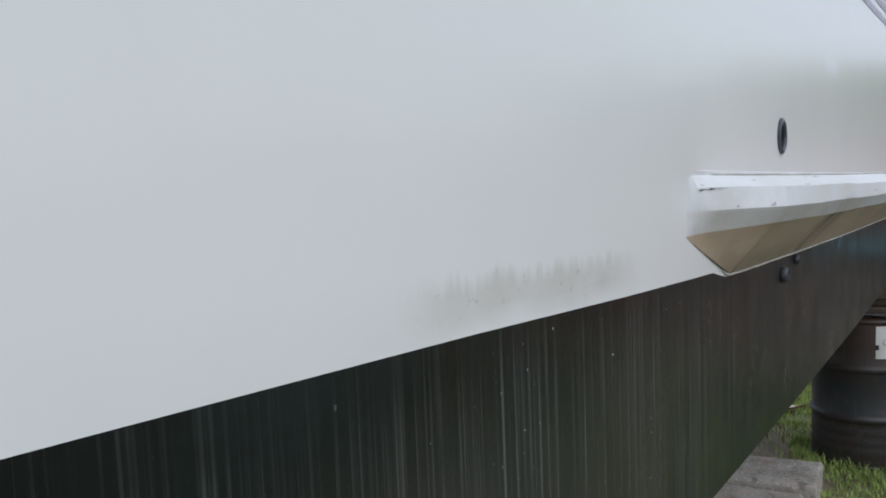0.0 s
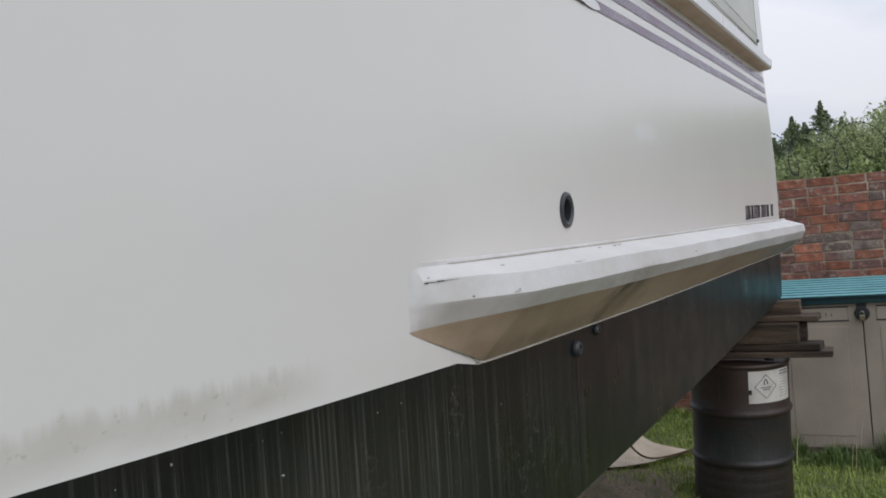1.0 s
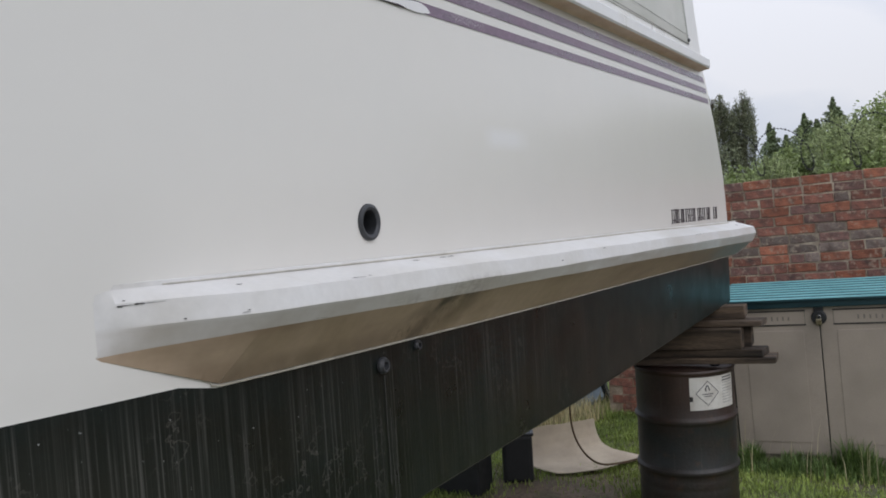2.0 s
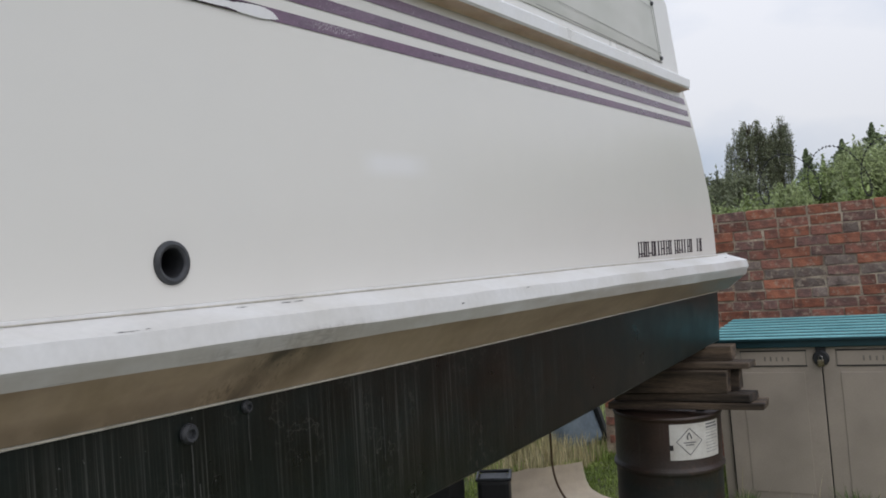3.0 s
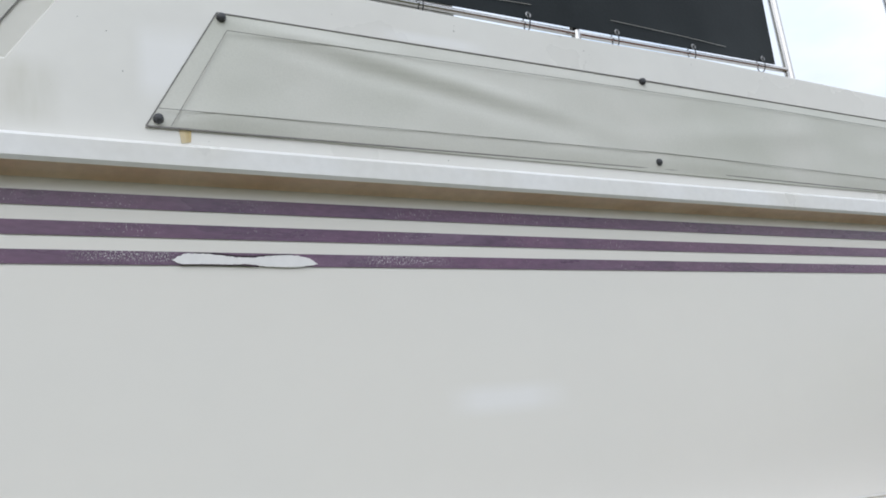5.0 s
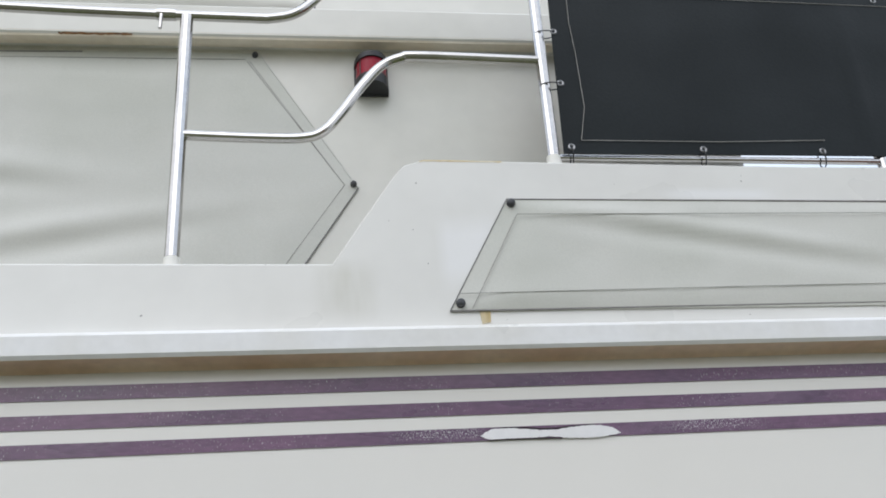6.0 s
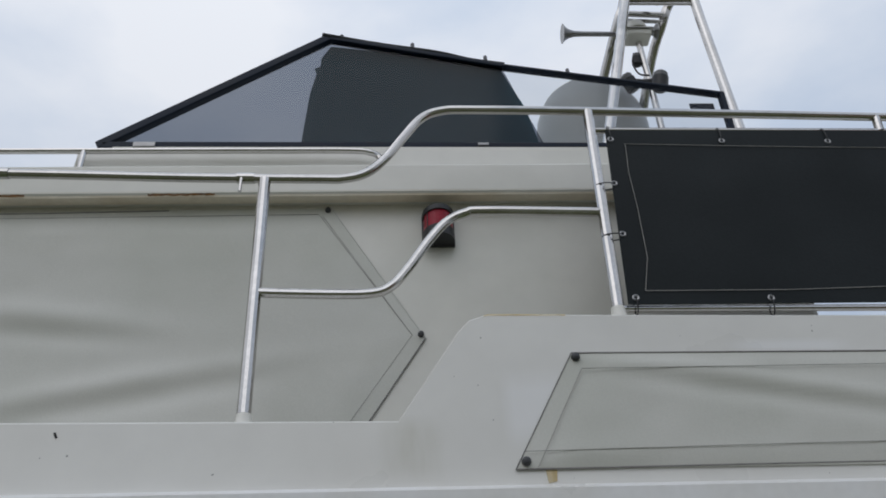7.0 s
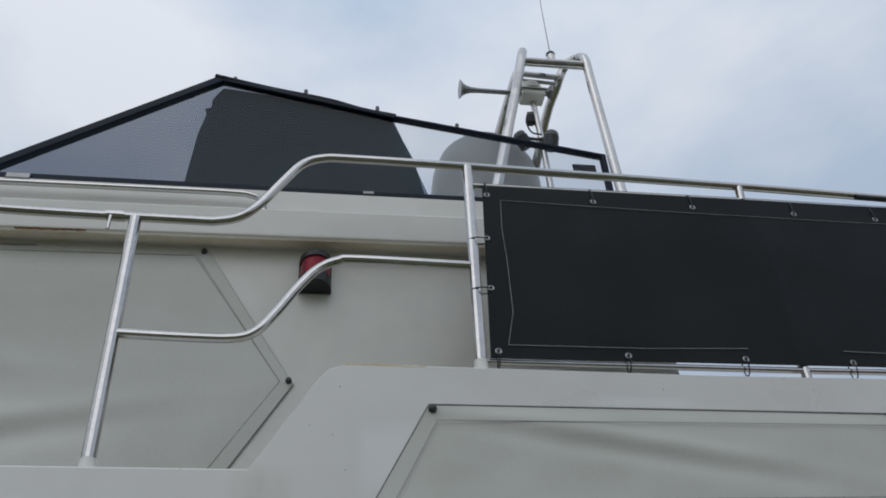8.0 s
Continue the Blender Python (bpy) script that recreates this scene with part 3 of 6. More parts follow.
def waterline(x):
    if x < -1.86:
        return min(1.82, 1.627 - 0.050 * x)
    return lerp([(-1.86, 1.720), (-1.4, 1.6955), (-1.13, 1.6785), (-0.9, 1.666), (-0.68, 1.6545), (-0.5, 1.646)], x) if x < -0.5 else lerp([(-0.52, 1.633), (-0.3, 1.623), (0, 1.6113), (0.5, 1.5925), (1, 1.575), (2, 1.544), (3, 1.513), (4, 1.482)], x)


def chine(x):
    return lerp([(-9, 1.62), (-4, 1.36), (-2, 1.27), (0, 1.225), (1.4, 1.205), (3.9, 1.21)], x)


def vee(x):
    return lerp([(-3, 1.0), (0.5, 0.6), (3.9, 0.3)], x)


COLS = [-8.95, -8.6, -8, -7.2, -6.2, -5.2, -4.4, -3.8, -3.3, -2.9, -2.6, -2.2, -1.8, -1.4, -1.0, -0.72, -0.58, -0.499, -0.3, -0.06, 0.06, 0.3, 0.7, 1.2, 1.8, 2.4, 3.0, None]


def topside_rows(mirror):
    rows = []
    for x in COLS:
        row = []
        for k in range(9):
            xx = 3.85 if x is None else x
            z = [waterline(xx), waterline(xx) * 0.5 + 0.9175, 1.835, 1.951, 2.03, 2.15, 2.26, 2.485, 2.575][k]
            px = stern_x(z) if x is None else x
            y = inset(px)
            row.append((px, BEAM - y if mirror else y, z))
        rows.append(row)
    return rows


bm = bmesh.new()
near = grid_faces(bm, topside_rows(False))
far = grid_faces(bm, topside_rows(True))
for k in range(8):
    bm.faces.new((near[-1][k], near[-1][k + 1], far[-1][k + 1], far[-1][k]))
    bm.faces.new((near[0][k], near[0][k + 1], far[0][k + 1], far[0][k]))
for i in range(len(COLS) - 1):
    bm.faces.new((near[i][8], near[i + 1][8], far[i + 1][8], far[i][8]))
# the round outlet goes right through the side
i0 = COLS.index(-0.06)
corner = [near[i0][2], near[i0 + 1][2], near[i0 + 1][3], near[i0][3]]
bm.faces.remove(next(f for f in bm.faces if all(c in f.verts for c in corner)))
circle = [bm.verts.new((0.036 * math.cos(a) - 0.003, 0, 1.892 + 0.036 * math.sin(a))) for a in (-0.75 * math.pi + 2 * math.pi * k / 24 for k in range(24))]
for k in range(24):
    q = k // 6
    bm.faces.new((circle[k], circle[(k + 1) % 24], corner[(q if k % 6 < 3 else q + 1) % 4]))
for q in range(4):
    bm.faces.new((circle[(6 * q + 3) % 24], corner[q], corner[(q + 1) % 4]))
hull = part("hull", bm, M_HULL, boat, "weathered white gelcoat topside")

bm = bmesh.new()
for mirror in (False, True):
    rows = []
    for x in COLS:
        xx = 3.85 if x is None else x
        y = inset(xx)
        side = [(y, waterline(xx)), (y, (waterline(xx) + chine(xx)) / 2), (y + 0.001, chine(xx) + 0.006), (y + 0.006, chine(xx)), (1.2 + 0.33 * y, chine(xx) - 0.24 * vee(xx)), (BEAM / 2, chine(xx) - 0.36 * vee(xx))]
        rows.append([(xx, BEAM - a if mirror else a, b) for a, b in side])
    vs = grid_faces(bm, rows)
    bm.faces.new(vs[-1])
    bm.faces.new(vs[0])
bottom = part("hull_bottom", bm, M_BLACK, boat, "black antifouling with pale run-off streaks")
bm = bmesh.new()
slab(bm, [(-5.5, 1.1), (-5.0, 0.62), (0.2, 0.55), (0.9, 0.65), (1.2, 0.95), (1.2, 1.06), (-5.5, 1.25)], 1.72, 1.88)
part("keel", bm, M_BLACK, boat)

# rubbing rail along the waterline: its long edges, outwards and down from the root
ROOT = [(-0.8, 1.826), (-0.6, 1.8195), (0, 1.8015), (1, 1.773), (2, 1.7475), (3, 1.716), (4, 1.687)]
UPPER = [(-0.8, 1.803), (-0.46, 1.7935), (0, 1.7773), (1, 1.7446), (2, 1.716), (3, 1.685), (4, 1.654)]
OUTER = [(-0.8, 1.7665), (-0.46, 1.7605), (0, 1.7428), (1, 1.709), (2, 1.682), (3, 1.650), (4, 1.618)]
LOWER = [(-0.8, 1.7285), (-0.46, 1.7298), (0, 1.7106), (1, 1.676), (2, 1.643), (3, 1.606), (4, 1.571)]
BASE = [(-0.52, 1.633), (-0.3, 1.623), (0, 1.6113), (0.5, 1.5925), (1, 1.575), (2, 1.544), (3, 1.513), (4, 1.482)]


def rail_full(x):
    """The rail tapers into the side at its fore end."""
    return lerp([(-0.742, -0.02), (-0.728, 0.015), (-0.712, 0.062), (-0.698, 0.115), (-0.46, 1.0), (4.03, 1.34), (4.06, 1.33), (4.075, 1.28)], x)


def rail_section(x, full):
    wob = 0.0012 * math.sin(7 * x) + 0.0008 * math.sin(19 * x + 1)
    r, u, o, w = lerp(ROOT, x), lerp(UPPER, x) + wob, lerp(OUTER, x) + 0.7 * wob, lerp(LOWER, x) - 0.5 * wob
    sec = [(-0.001, r + 0.0105), (-0.006, r + 0.0095), (-0.0075, r + 0.002), (-0.012, r), (-0.091, u + 0.0022), (-0.099, o - 0.001), (-0.080, w - 0.001)]
    out = [(x, 0.001 + (y - 0.001) * full, z) for y, z in sec]
    out[-1] = (x, min(0.001, -0.099 * full + 0.019 * min(1.0, 4 * full)), out[-1][2])
    return out


bm, bu = bmesh.new(), bmesh.new()
stations = [(x, rail_full(x)) for x in [-0.742, -0.728, -0.712, -0.698, -0.64, -0.58, -0.52, -0.46] + [-0.4 + 0.1 * i for i in range(45)] + [4.03, 4.06, 4.075]]
rows = [rail_section(x, full) for x, full in stations]
grid_faces(bm, rows)
bm.faces.new([bm.verts.new(p) for p in rows[-1] + [(4.075, -0.004, lerp(BASE, 4.0))]])
rail = part("rubbing_rail", bm, M_RAIL, boat, "scuffed white moulded rubbing rail", True)
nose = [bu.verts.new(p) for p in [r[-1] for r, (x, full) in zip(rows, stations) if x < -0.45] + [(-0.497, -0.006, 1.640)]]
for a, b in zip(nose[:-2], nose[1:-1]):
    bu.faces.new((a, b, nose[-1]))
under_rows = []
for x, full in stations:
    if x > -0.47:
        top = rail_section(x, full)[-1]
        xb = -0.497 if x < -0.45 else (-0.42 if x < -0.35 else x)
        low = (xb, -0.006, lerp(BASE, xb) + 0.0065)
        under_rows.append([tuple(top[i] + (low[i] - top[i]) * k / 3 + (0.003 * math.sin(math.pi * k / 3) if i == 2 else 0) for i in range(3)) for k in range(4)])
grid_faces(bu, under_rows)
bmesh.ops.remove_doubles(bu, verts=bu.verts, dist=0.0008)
part("rail_underside", bu, M_UNDER, rail, "tan stained underside of the rail with a painted shadow streak", True)
bm = bmesh.new()
tube(bm, [(-0.530, 0.001, 1.652), (-0.512, -0.003, 1.643)] + [(x, -0.0065, lerp(BASE, x) + 0.0035) for x in (-0.49, -0.3, 0, 0.2, 0.5, 1, 1.5, 2, 2.5, 3, 3.5, 3.86)], 0.0017, 6, 2)
part("rail_edge", bm, M_SEAL, rail)
bm = bmesh.new()
tube(bm, [(x, -0.0085 * rail_full(x), lerp(ROOT, x) + 0.0035) for x in (-0.60, -0.5, -0.4, -0.2, 0.13, 0.5, 1, 1.5, 2, 2.5, 3, 3.5, 3.84)], 0.0008, 6, 3, taper=0.0028)
part("sealant", bm, M_SEAL, rail, "grimy sealant bead along the root of the rail")


def rail_face(x, v):
    """A point on the rail's upper faces: v runs from the root (0) over the upper (1) and outer (2) edges to the lower (3)."""
    zs = [lerp(t, x) for t in (ROOT, UPPER, OUTER, LOWER)]
    return Vector((x, rail_full(x) * float(np.interp(v, range(4), (-0.012, -0.091, -0.099, -0.080))), float(np.interp(v, range(4), zs))))


rng = random.Random(4)
for x, v, length, wide in [(-0.694, 1.05, 0.008, 0.006), (-0.683, 1.03, 0.030, 0.0030), (-0.664, 1.0, 0.016, 0.0050), (-0.645, 1.0, 0.045, 0.0014), (-0.685, 0.72, 0.005, 0.003), (-0.47, 0.42, 0.012, 0.0035), (-0.30, 0.95, 0.035, 0.0018),
                           (-0.50, 1.95, 0.016, 0.0018), (-0.495, 1.85, 0.006, 0.0030), (-0.60, 1.9, 0.006, 0.003), (-0.175, 0.88, 0.055, 0.0014), (-0.185, 0.87, 0.012, 0.0025), (-0.13, 0.84, 0.012, 0.0018), (0.140, 0.17, 0.034, 0.0030), (0.268, 0.16, 0.030, 0.0028), (0.308, 0.15, 0.030, 0.0030),
                           (-0.30, 3.0, 0.05, 0.0016), (0.86, 1.62, 0.014, 0.0045), (1.25, 1.05, 0.03, 0.002), (2.62, 1.0, 0.16, 0.002), (3.86, 0.35, 0.05, 0.005), (3.83, 0.95, 0.03, 0.003)]:
    bm = bmesh.new()
    up, dn, k = [], [], 7
    for i in range(k + 1):
        xx = x + length * (i / k - 0.5)
        w = wide * 0.5 * (math.sin(math.pi * (i + 0.3) / (k + 0.6)) ** 0.6) * rng.uniform(0.35, 1.25) / 0.05
        up.append(rail_face(xx, v - w) + Vector((0, -0.0016, 0.0012)))
        dn.append(rail_face(xx, v + w) + Vector((0, -0.0016, 0.0012)))
    grid_faces(bm, [up, dn])
    part("scratch", bm, M_SCRATCH, rail)

# upper strake below the bulwark
bm = bmesh.new()
STR = [(0.0, 2.628), (-0.030, 2.627), (-0.051, 2.622), (-0.0655, 2.610), (-0.064, 2.572), (-0.058, 2.565)]
xs = [-8.7, -7.6, -6.4, -5.2, -4.2, -3.4, -2.6, -1.5, 0, 1.5, 2.6, 3.27, 3.295]
rows = [[(x, inset(x) + y * (0.8 if x > 3.28 else 1), z) for y, z in STR] for x in xs]
grid_faces(bm, rows)
bm.faces.new([bm.verts.new(p) for p in rows[-1] + [(3.295, 0.0, 2.556)]])
strake = part("strake", bm, M_STRAKE, boat, "white upper rubbing strake", True)
bm = bmesh.new()
grid_faces(bm, [[(x, inset(x) - 0.058, 2.565), (x, inset(x) - 0.045, 2.5648), (x, inset(x) - 0.025, 2.5640), (x, inset(x) - 0.010, 2.5620), (x, inset(x) - 0.001, 2.5575)] for x in xs])
part("strake_underside", bm, M_COVE, strake, "brown stained underside of the strake", True)

# purple coach lines on the topside
for z0, z1 in ((2.394, 2.421), (2.448, 2.476), (2.504, 2.533)):
    bm = bmesh.new()
    top, low = [], []
    for i in range(120):
        x = -5.0 + i * 8.0 / 119
        top.append((x, inset(x) - 0.002, z1))
        low.append((x, inset(x) - 0.002, z0))
    top.append((stern_x(z1) - 0.05, -0.002, z1))
    low.append((stern_x(z0) - 0.05, -0.002, z0))
    grid_faces(bm, [top, low])
    part("coach_line", bm, M_STRIPE, hull, "faded purple coach line")
bm = bmesh.new()
rng = random.Random(9)
top, low = [], []
for i in range(90):
    u = i / 89
    x = 0.034 + 0.290 * u
    hi = lerp([(0, 2.404), (0.03, 2.410), (0.09, 2.4175), (0.22, 2.4178), (0.32, 2.415), (0.42, 2.4115), (0.52, 2.4110), (0.60, 2.4135), (0.72, 2.4175), (0.86, 2.4170), (0.94, 2.412), (1, 2.400)], u)
    lo = lerp([(0, 2.403), (0.05, 2.3965), (0.12, 2.394), (0.2, 2.3965), (0.38, 2.3958), (0.5, 2.3975), (0.62, 2.3925), (0.8, 2.3915), (0.93, 2.3945), (1, 2.399)], u)
    top.append((x, -0.0045, hi + rng.uniform(-0.0012, 0.0008)))
    low.append((x, -0.0045, lo + rng.uniform(-0.0006, 0.0010)))
grid_faces(bm, [top, low])
part("bare_patch", bm, M_FLAKE, hull, "bare patch where the vinyl line has peeled away")
for pts in ([(0.075, 2.4188), (0.12, 2.4182), (0.17, 2.4140), (0.23, 2.4170), (0.27, 2.4192)], [(0.05, 2.3945), (0.09, 2.3952), (0.15, 2.3948), (0.20, 2.3925)]):
    bm = bmesh.new()
    tube(bm, [(x, -0.0042, z) for x, z in pts], 0.0011, 5, 4)
    part("vinyl_remnant", bm, M_INK, hull)

# round outlet with its flange
bm = bmesh.new()
lathe(bm, [(0.027, -0.11), (0.027, 0.003), (0.029, 0.006), (0.034, 0.0075), (0.0405, 0.005), (0.0415, 0.0), (0.036, -0.002), (0.036, -0.11)], 40, Matrix.Translation((-0.003, 0, 1.892)) @ OUT, cap=False)
outlet = part("outlet", bm, M_GREYRUB, hull, "grey-black plastic through-hull outlet", True)
bm = bmesh.new()
lathe(bm, [(0.027, -0.10), (0.001, -0.10)], 24, Matrix.Translation((-0.003, 0, 1.892)) @ OUT)
part("bore", bm, M_VOID, outlet)

# two skin fittings in the antifouling
for x, z, r, d in ((0.008, 1.571, 0.017, 0.013), (0.160, 1.590, 0.0115, 0.010)):
    bm = bmesh.new()
    lathe(bm, [(r * 1.15, 0.0), (r * 1.1, d * 0.5), (r * 0.85, d), (r * 0.55, d * 0.95), (r * 0.45, d * 0.3), (0.001, d * 0.25)], 24, Matrix.Translation((x, -0.002, z)) @ OUT)
    part("skin_fitting", bm, M_BRONZE if r > 0.02 else M_GREYRUB, bottom, "dull bronze skin fitting", True)

# pale run-off lines below the fittings
for x, z0, z1, w in ((0.016, 1.548, 1.30, 0.0030), (0.030, 1.47, 1.24, 0.0025), (-0.012, 1.50, 1.26, 0.0016), (0.044, 1.42, 1.23, 0.0018), (-0.034, 1.44, 1.25, 0.0014), (2.455, 1.32, 1.215, 0.005), (0.165, 1.58, 1.48, 0.0022), (0.62, 1.52, 1.36, 0.0022)):
    bm = bmesh.new()
    rows = [[(x - w * k + 0.0006 * math.sin(1.3 * q), -0.0012, z0 + (z1 - z0) * q / 8) for q in range(9)] for k in (-0.5, 0.5)]
    grid_faces(bm, rows)
    part("run_mark", bm, M_RUNMARK, bottom)

# maker's lettering near the stern, as plain slab-footed blocks
x = 2.553
rng = random.Random(18)
for stems, wide in (((0, 0.5, 1), 0.088), ((0.5,), 0.034), ((0, 1), 0.070), ((0.25, 0.75), 0.046), ((0.5,), 0.060), ((0, 0.8), 0.066), ((0.2, 0.9), 0.068), ((0.15,), 0.056), (None, 0.012),
                    ((0, 0.8), 0.066), ((0.05, 0.95), 0.066), ((0.5,), 0.062), ((0.2, 0.9), 0.068), ((0.15,), 0.056), (None, 0.022), ((0.7,), 0.062), ((0.3, 0.8), 0.062)):
    if stems:
        bm = bmesh.new()
        base = 1.755 - 0.0205 * (x - 2.568)
        for k, q in enumerate(stems):
            cx = x + 0.008 + q * (wide - 0.016)
            w = 0.0055 if k == len(stems) - 1 else 0.0030
            box(bm, (cx - w, -0.0035, base), (cx + w, -0.0015, base + 0.068))
            for h in (0.0, 0.0630):
                box(bm, (cx - w - 0.007, -0.0036, base + h), (cx + w + 0.007, -0.0016, base + h + 0.005))
        if len(stems) > 1:
            for h in rng.sample((0.012, 0.028, 0.046), 1):
                box(bm, (x + 0.012, -0.0036, base + h), (x + wide - 0.012, -0.0016, base + h + 0.006))
        part("lettering", bm, M_INK, hull)
    x += wide + 0.0035

# bulwark with its raised after part
YB = -0.036


def bulwark_top(x):
    return lerp([(-9, 2.90), (-2.6, 2.80), (-0.25, 2.776), (-0.112, 2.995), (-0.085, 3.027), (-0.04, 3.042), (0.9, 3.034), (1.6, 3.040), (2.92, 3.012), (3.0, 2.952)], x)


bm = bmesh.new()
xs = [-8.7, -7.6, -6.4, -5.2, -4.2, -3.4, -2.6, -1.5, -0.8, -0.4, -0.262, -0.25, -0.238, -0.19, -0.15, -0.112, -0.098, -0.085, -0.065, -0.04, 0.0, 0.5, 0.9, 1.6, 2.4, 2.92, None]
rows = []
for x in xs:
    xx = 3.0 if x is None else x
    t = bulwark_top(xx)
    sec = [(YB, 2.60), (YB, 2.62), (YB, t - 0.006), (YB + 0.006, t), (YB + 0.085, t), (YB + 0.09, t - 0.006), (YB + 0.09, 2.575)]
    rows.append([((3.188 - 0.47 * (z - 2.62) if x is None else x), inset(xx) + y, z) for y, z in sec])
vs = grid_faces(bm, rows)
bm.faces.new(vs[-1])
bm.faces.new(vs[0])
bulwark = part("bulwark", bm, M_BULW, boat, "white bulwark with a raised after part")
rng = random.Random(14)
bm = bmesh.new()
top, low = [], []
for k in range(25):
    x0 = -0.05 + 0.008 * k
    z0 = bulwark_top(x0)
    wide = rng.uniform(0.0004, 0.0016) * (0.4 + abs(math.sin(0.9 * k)))
    top.append((x0, YB + 0.0045, z0 + 0.0006))
    low.append((x0, YB - 0.0006, z0 - 0.0055 - wide))
grid_faces(bm, [top, low])
part("rust_line", bm, M_RUSTRUN, bulwark, "thin rust line along the bulwark's top edge")
part("scuff", box(bmesh.new(), (-0.956, YB - 0.001, 2.745), (-0.951, YB + 0.001, 2.759), 0.0, Matrix.Rotation(-0.5, 4, "Y")), M_SCRATCH, bulwark)
bm = bmesh.new()
slab(bm, [(0.052, 2.660), (0.076, 2.660), (0.074, 2.634), (0.056, 2.630)], YB - 0.0015, YB)
part("rust_run", bm, M_RUSTRUN, bulwark, "small rust run below a cover stud")

# transom and cockpit wall behind the bulwark, side deck
bm = bmesh.new()
box(bm, (-3.4, 0.05, 2.578), (3.1, BEAM - 0.05, 2.60), 0.004)
part("deck", bm, M_CABIN, boat)

# cabin side and the moulding of the flying bridge over it
YC = 0.30
bm = bmesh.new()
box(bm, (-3.6, YC, 2.60), (0.93, BEAM - YC, 3.62), 0.02)
cabin = part("cabin", bm, M_CABIN, boat, "cream white cabin side")
bm = bmesh.new()
sec = [(0.285, 3.590), (0.245, 3.582), (0.236, 3.590), (0.236, 3.682), (0.240, 3.688), (0.248, 3.691), (0.32, 3.697)]
rows = [[(x, y, z - (0.006 if x < -2 else 0)) for y, z in sec] + [(x, BEAM - y, z) for y, z in sec[::-1]] for x in (-3.8, -2.5, -1.4, -0.6, 0.2, 1.15)]
vs = grid_faces(bm, rows, close=True)
bm.faces.new(vs[0])
bm.faces.new(vs[-1])
bridge = part("bridge_moulding", bm, M_CABIN, boat, "white overhanging moulding of the flying bridge")
bm = bmesh.new()
grid_faces(bm, [[(x, 0.2355, 3.594), (x, 0.244, 3.5808), (x, 0.286, 3.5885)] for x in (-3.7, -1.4, 0.2, 1.14)])
part("moulding_underside", bm, M_LIP, bridge, "brown stained lower edge")
rng = random.Random(2)
for x0, n in ((-0.95, 26), (-1.37, 12)):
    bm = bmesh.new()
    top, low = [], []
    for i in range(n):
        x = x0 + i * 0.0075
        top.append((x, 0.2352, 3.5850 + rng.uniform(-0.001, 0.0025)))
        low.append((x, 0.2385, 3.5815 + rng.uniform(-0.001, 0.002)))
    grid_faces(bm, [top, low])
    part("rust_stain", bm, M_RUST, bridge)
# coaming that carries the windscreen, a step back from the moulding
bm = bmesh.new()
outline = [(-1.20, 3.69), (1.15, 3.69), (1.15, 3.775), (0.3, 3.782), (-0.3, 3.79), (-1.17, 3.80), (-1.20, 3.785)]
slab(bm, outline, 0.292, 0.45)
part("coaming", bm, M_CABIN, bridge)
bm = bmesh.new()
slab(bm, [(-1.12, 3.79), (1.12, 3.775), (1.12, 3.828), (-1.12, 3.842)], 0.334, 0.40)
part("screen_plinth", bm, M_CABIN, bridge)

# side screen of the flying bridge
YW = 0.35
screen = part("windscreen", box(bmesh.new(), (-1.15, YW - 0.014, 3.826), (0.885, YW + 0.014, 3.841), 0.004), M_FRAME, boat, "smoked windscreen in a black frame")
P0, P1, P2, P3, P4 = (-1.165, 3.858), (-0.478, 4.335), (0.130, 4.203), (0.886, 4.074), (0.880, 3.84)
for a, b, r in ((P0, P1, 0.0145), (P1, P2, 0.008), (P2, P3, 0.0055), (P3, P4, 0.009), ((-1.15, 3.853), (0.885, 3.838), 0.013)):
    bm = bmesh.new()
    d = Vector((b[0] - a[0], 0, b[1] - a[1]))
    ang = math.atan2(d.z, d.x)
    c = ((a[0] + b[0]) / 2, YW, (a[1] + b[1]) / 2)
    box(bm, (c[0] - d.length / 2 - r * 0.6, c[1] - 0.014, c[2] - r), (c[0] + d.length / 2 + r * 0.6, c[1] + 0.014, c[2] + r), 0.004, Matrix.Rotation(-ang, 4, "Y"))
    part("frame_bar", bm, M_FRAME, screen)
# rolled cover along the top edge, with its studs
bm = bmesh.new()
pts = [(P1[0] - 0.02, YW - 0.005, P1[1] + 0.012), (-0.3, YW, 4.306), (-0.1, YW, 4.268), (0.02, YW, 4.232), (0.14, YW, 4.210)]
tube(bm, pts, 0.013, 10, 6)
part("rolled_hem", bm, M_BVINYL, screen, "", True)
for x, z in ((-0.43, 4.343), (-0.18, 4.303), (0.075, 4.242), (0.36, 4.180)):
    bm = bmesh.new()
    lathe(bm, [(0.007, -0.012), (0.007, 0.008), (0.004, 0.012)], 10, Matrix.Translation((x, YW - 0.004, z)))
    part("stud", bm, M_DARKST, screen)
for outline, mat, name, y in (([(-1.10, 3.868), (-0.47, 4.312), (-0.44, 4.312), (-0.46, 3.865)], M_TINT, "pane", YW), ([(-0.46, 3.865), (-0.44, 4.312), (0.13, 4.195), (0.24, 3.855)], M_TINT, "pane", YW),
                              ([(0.245, 3.855), (0.135, 4.191), (0.876, 4.064), (0.870, 3.85)], M_CLEAR, "pane", YW)):
    bm = bmesh.new()
    slab(bm, outline, y - 0.003, y + 0.003)
    pn = part(name, bm, mat, screen)
    pn.visible_shadow = False
bm = bmesh.new()
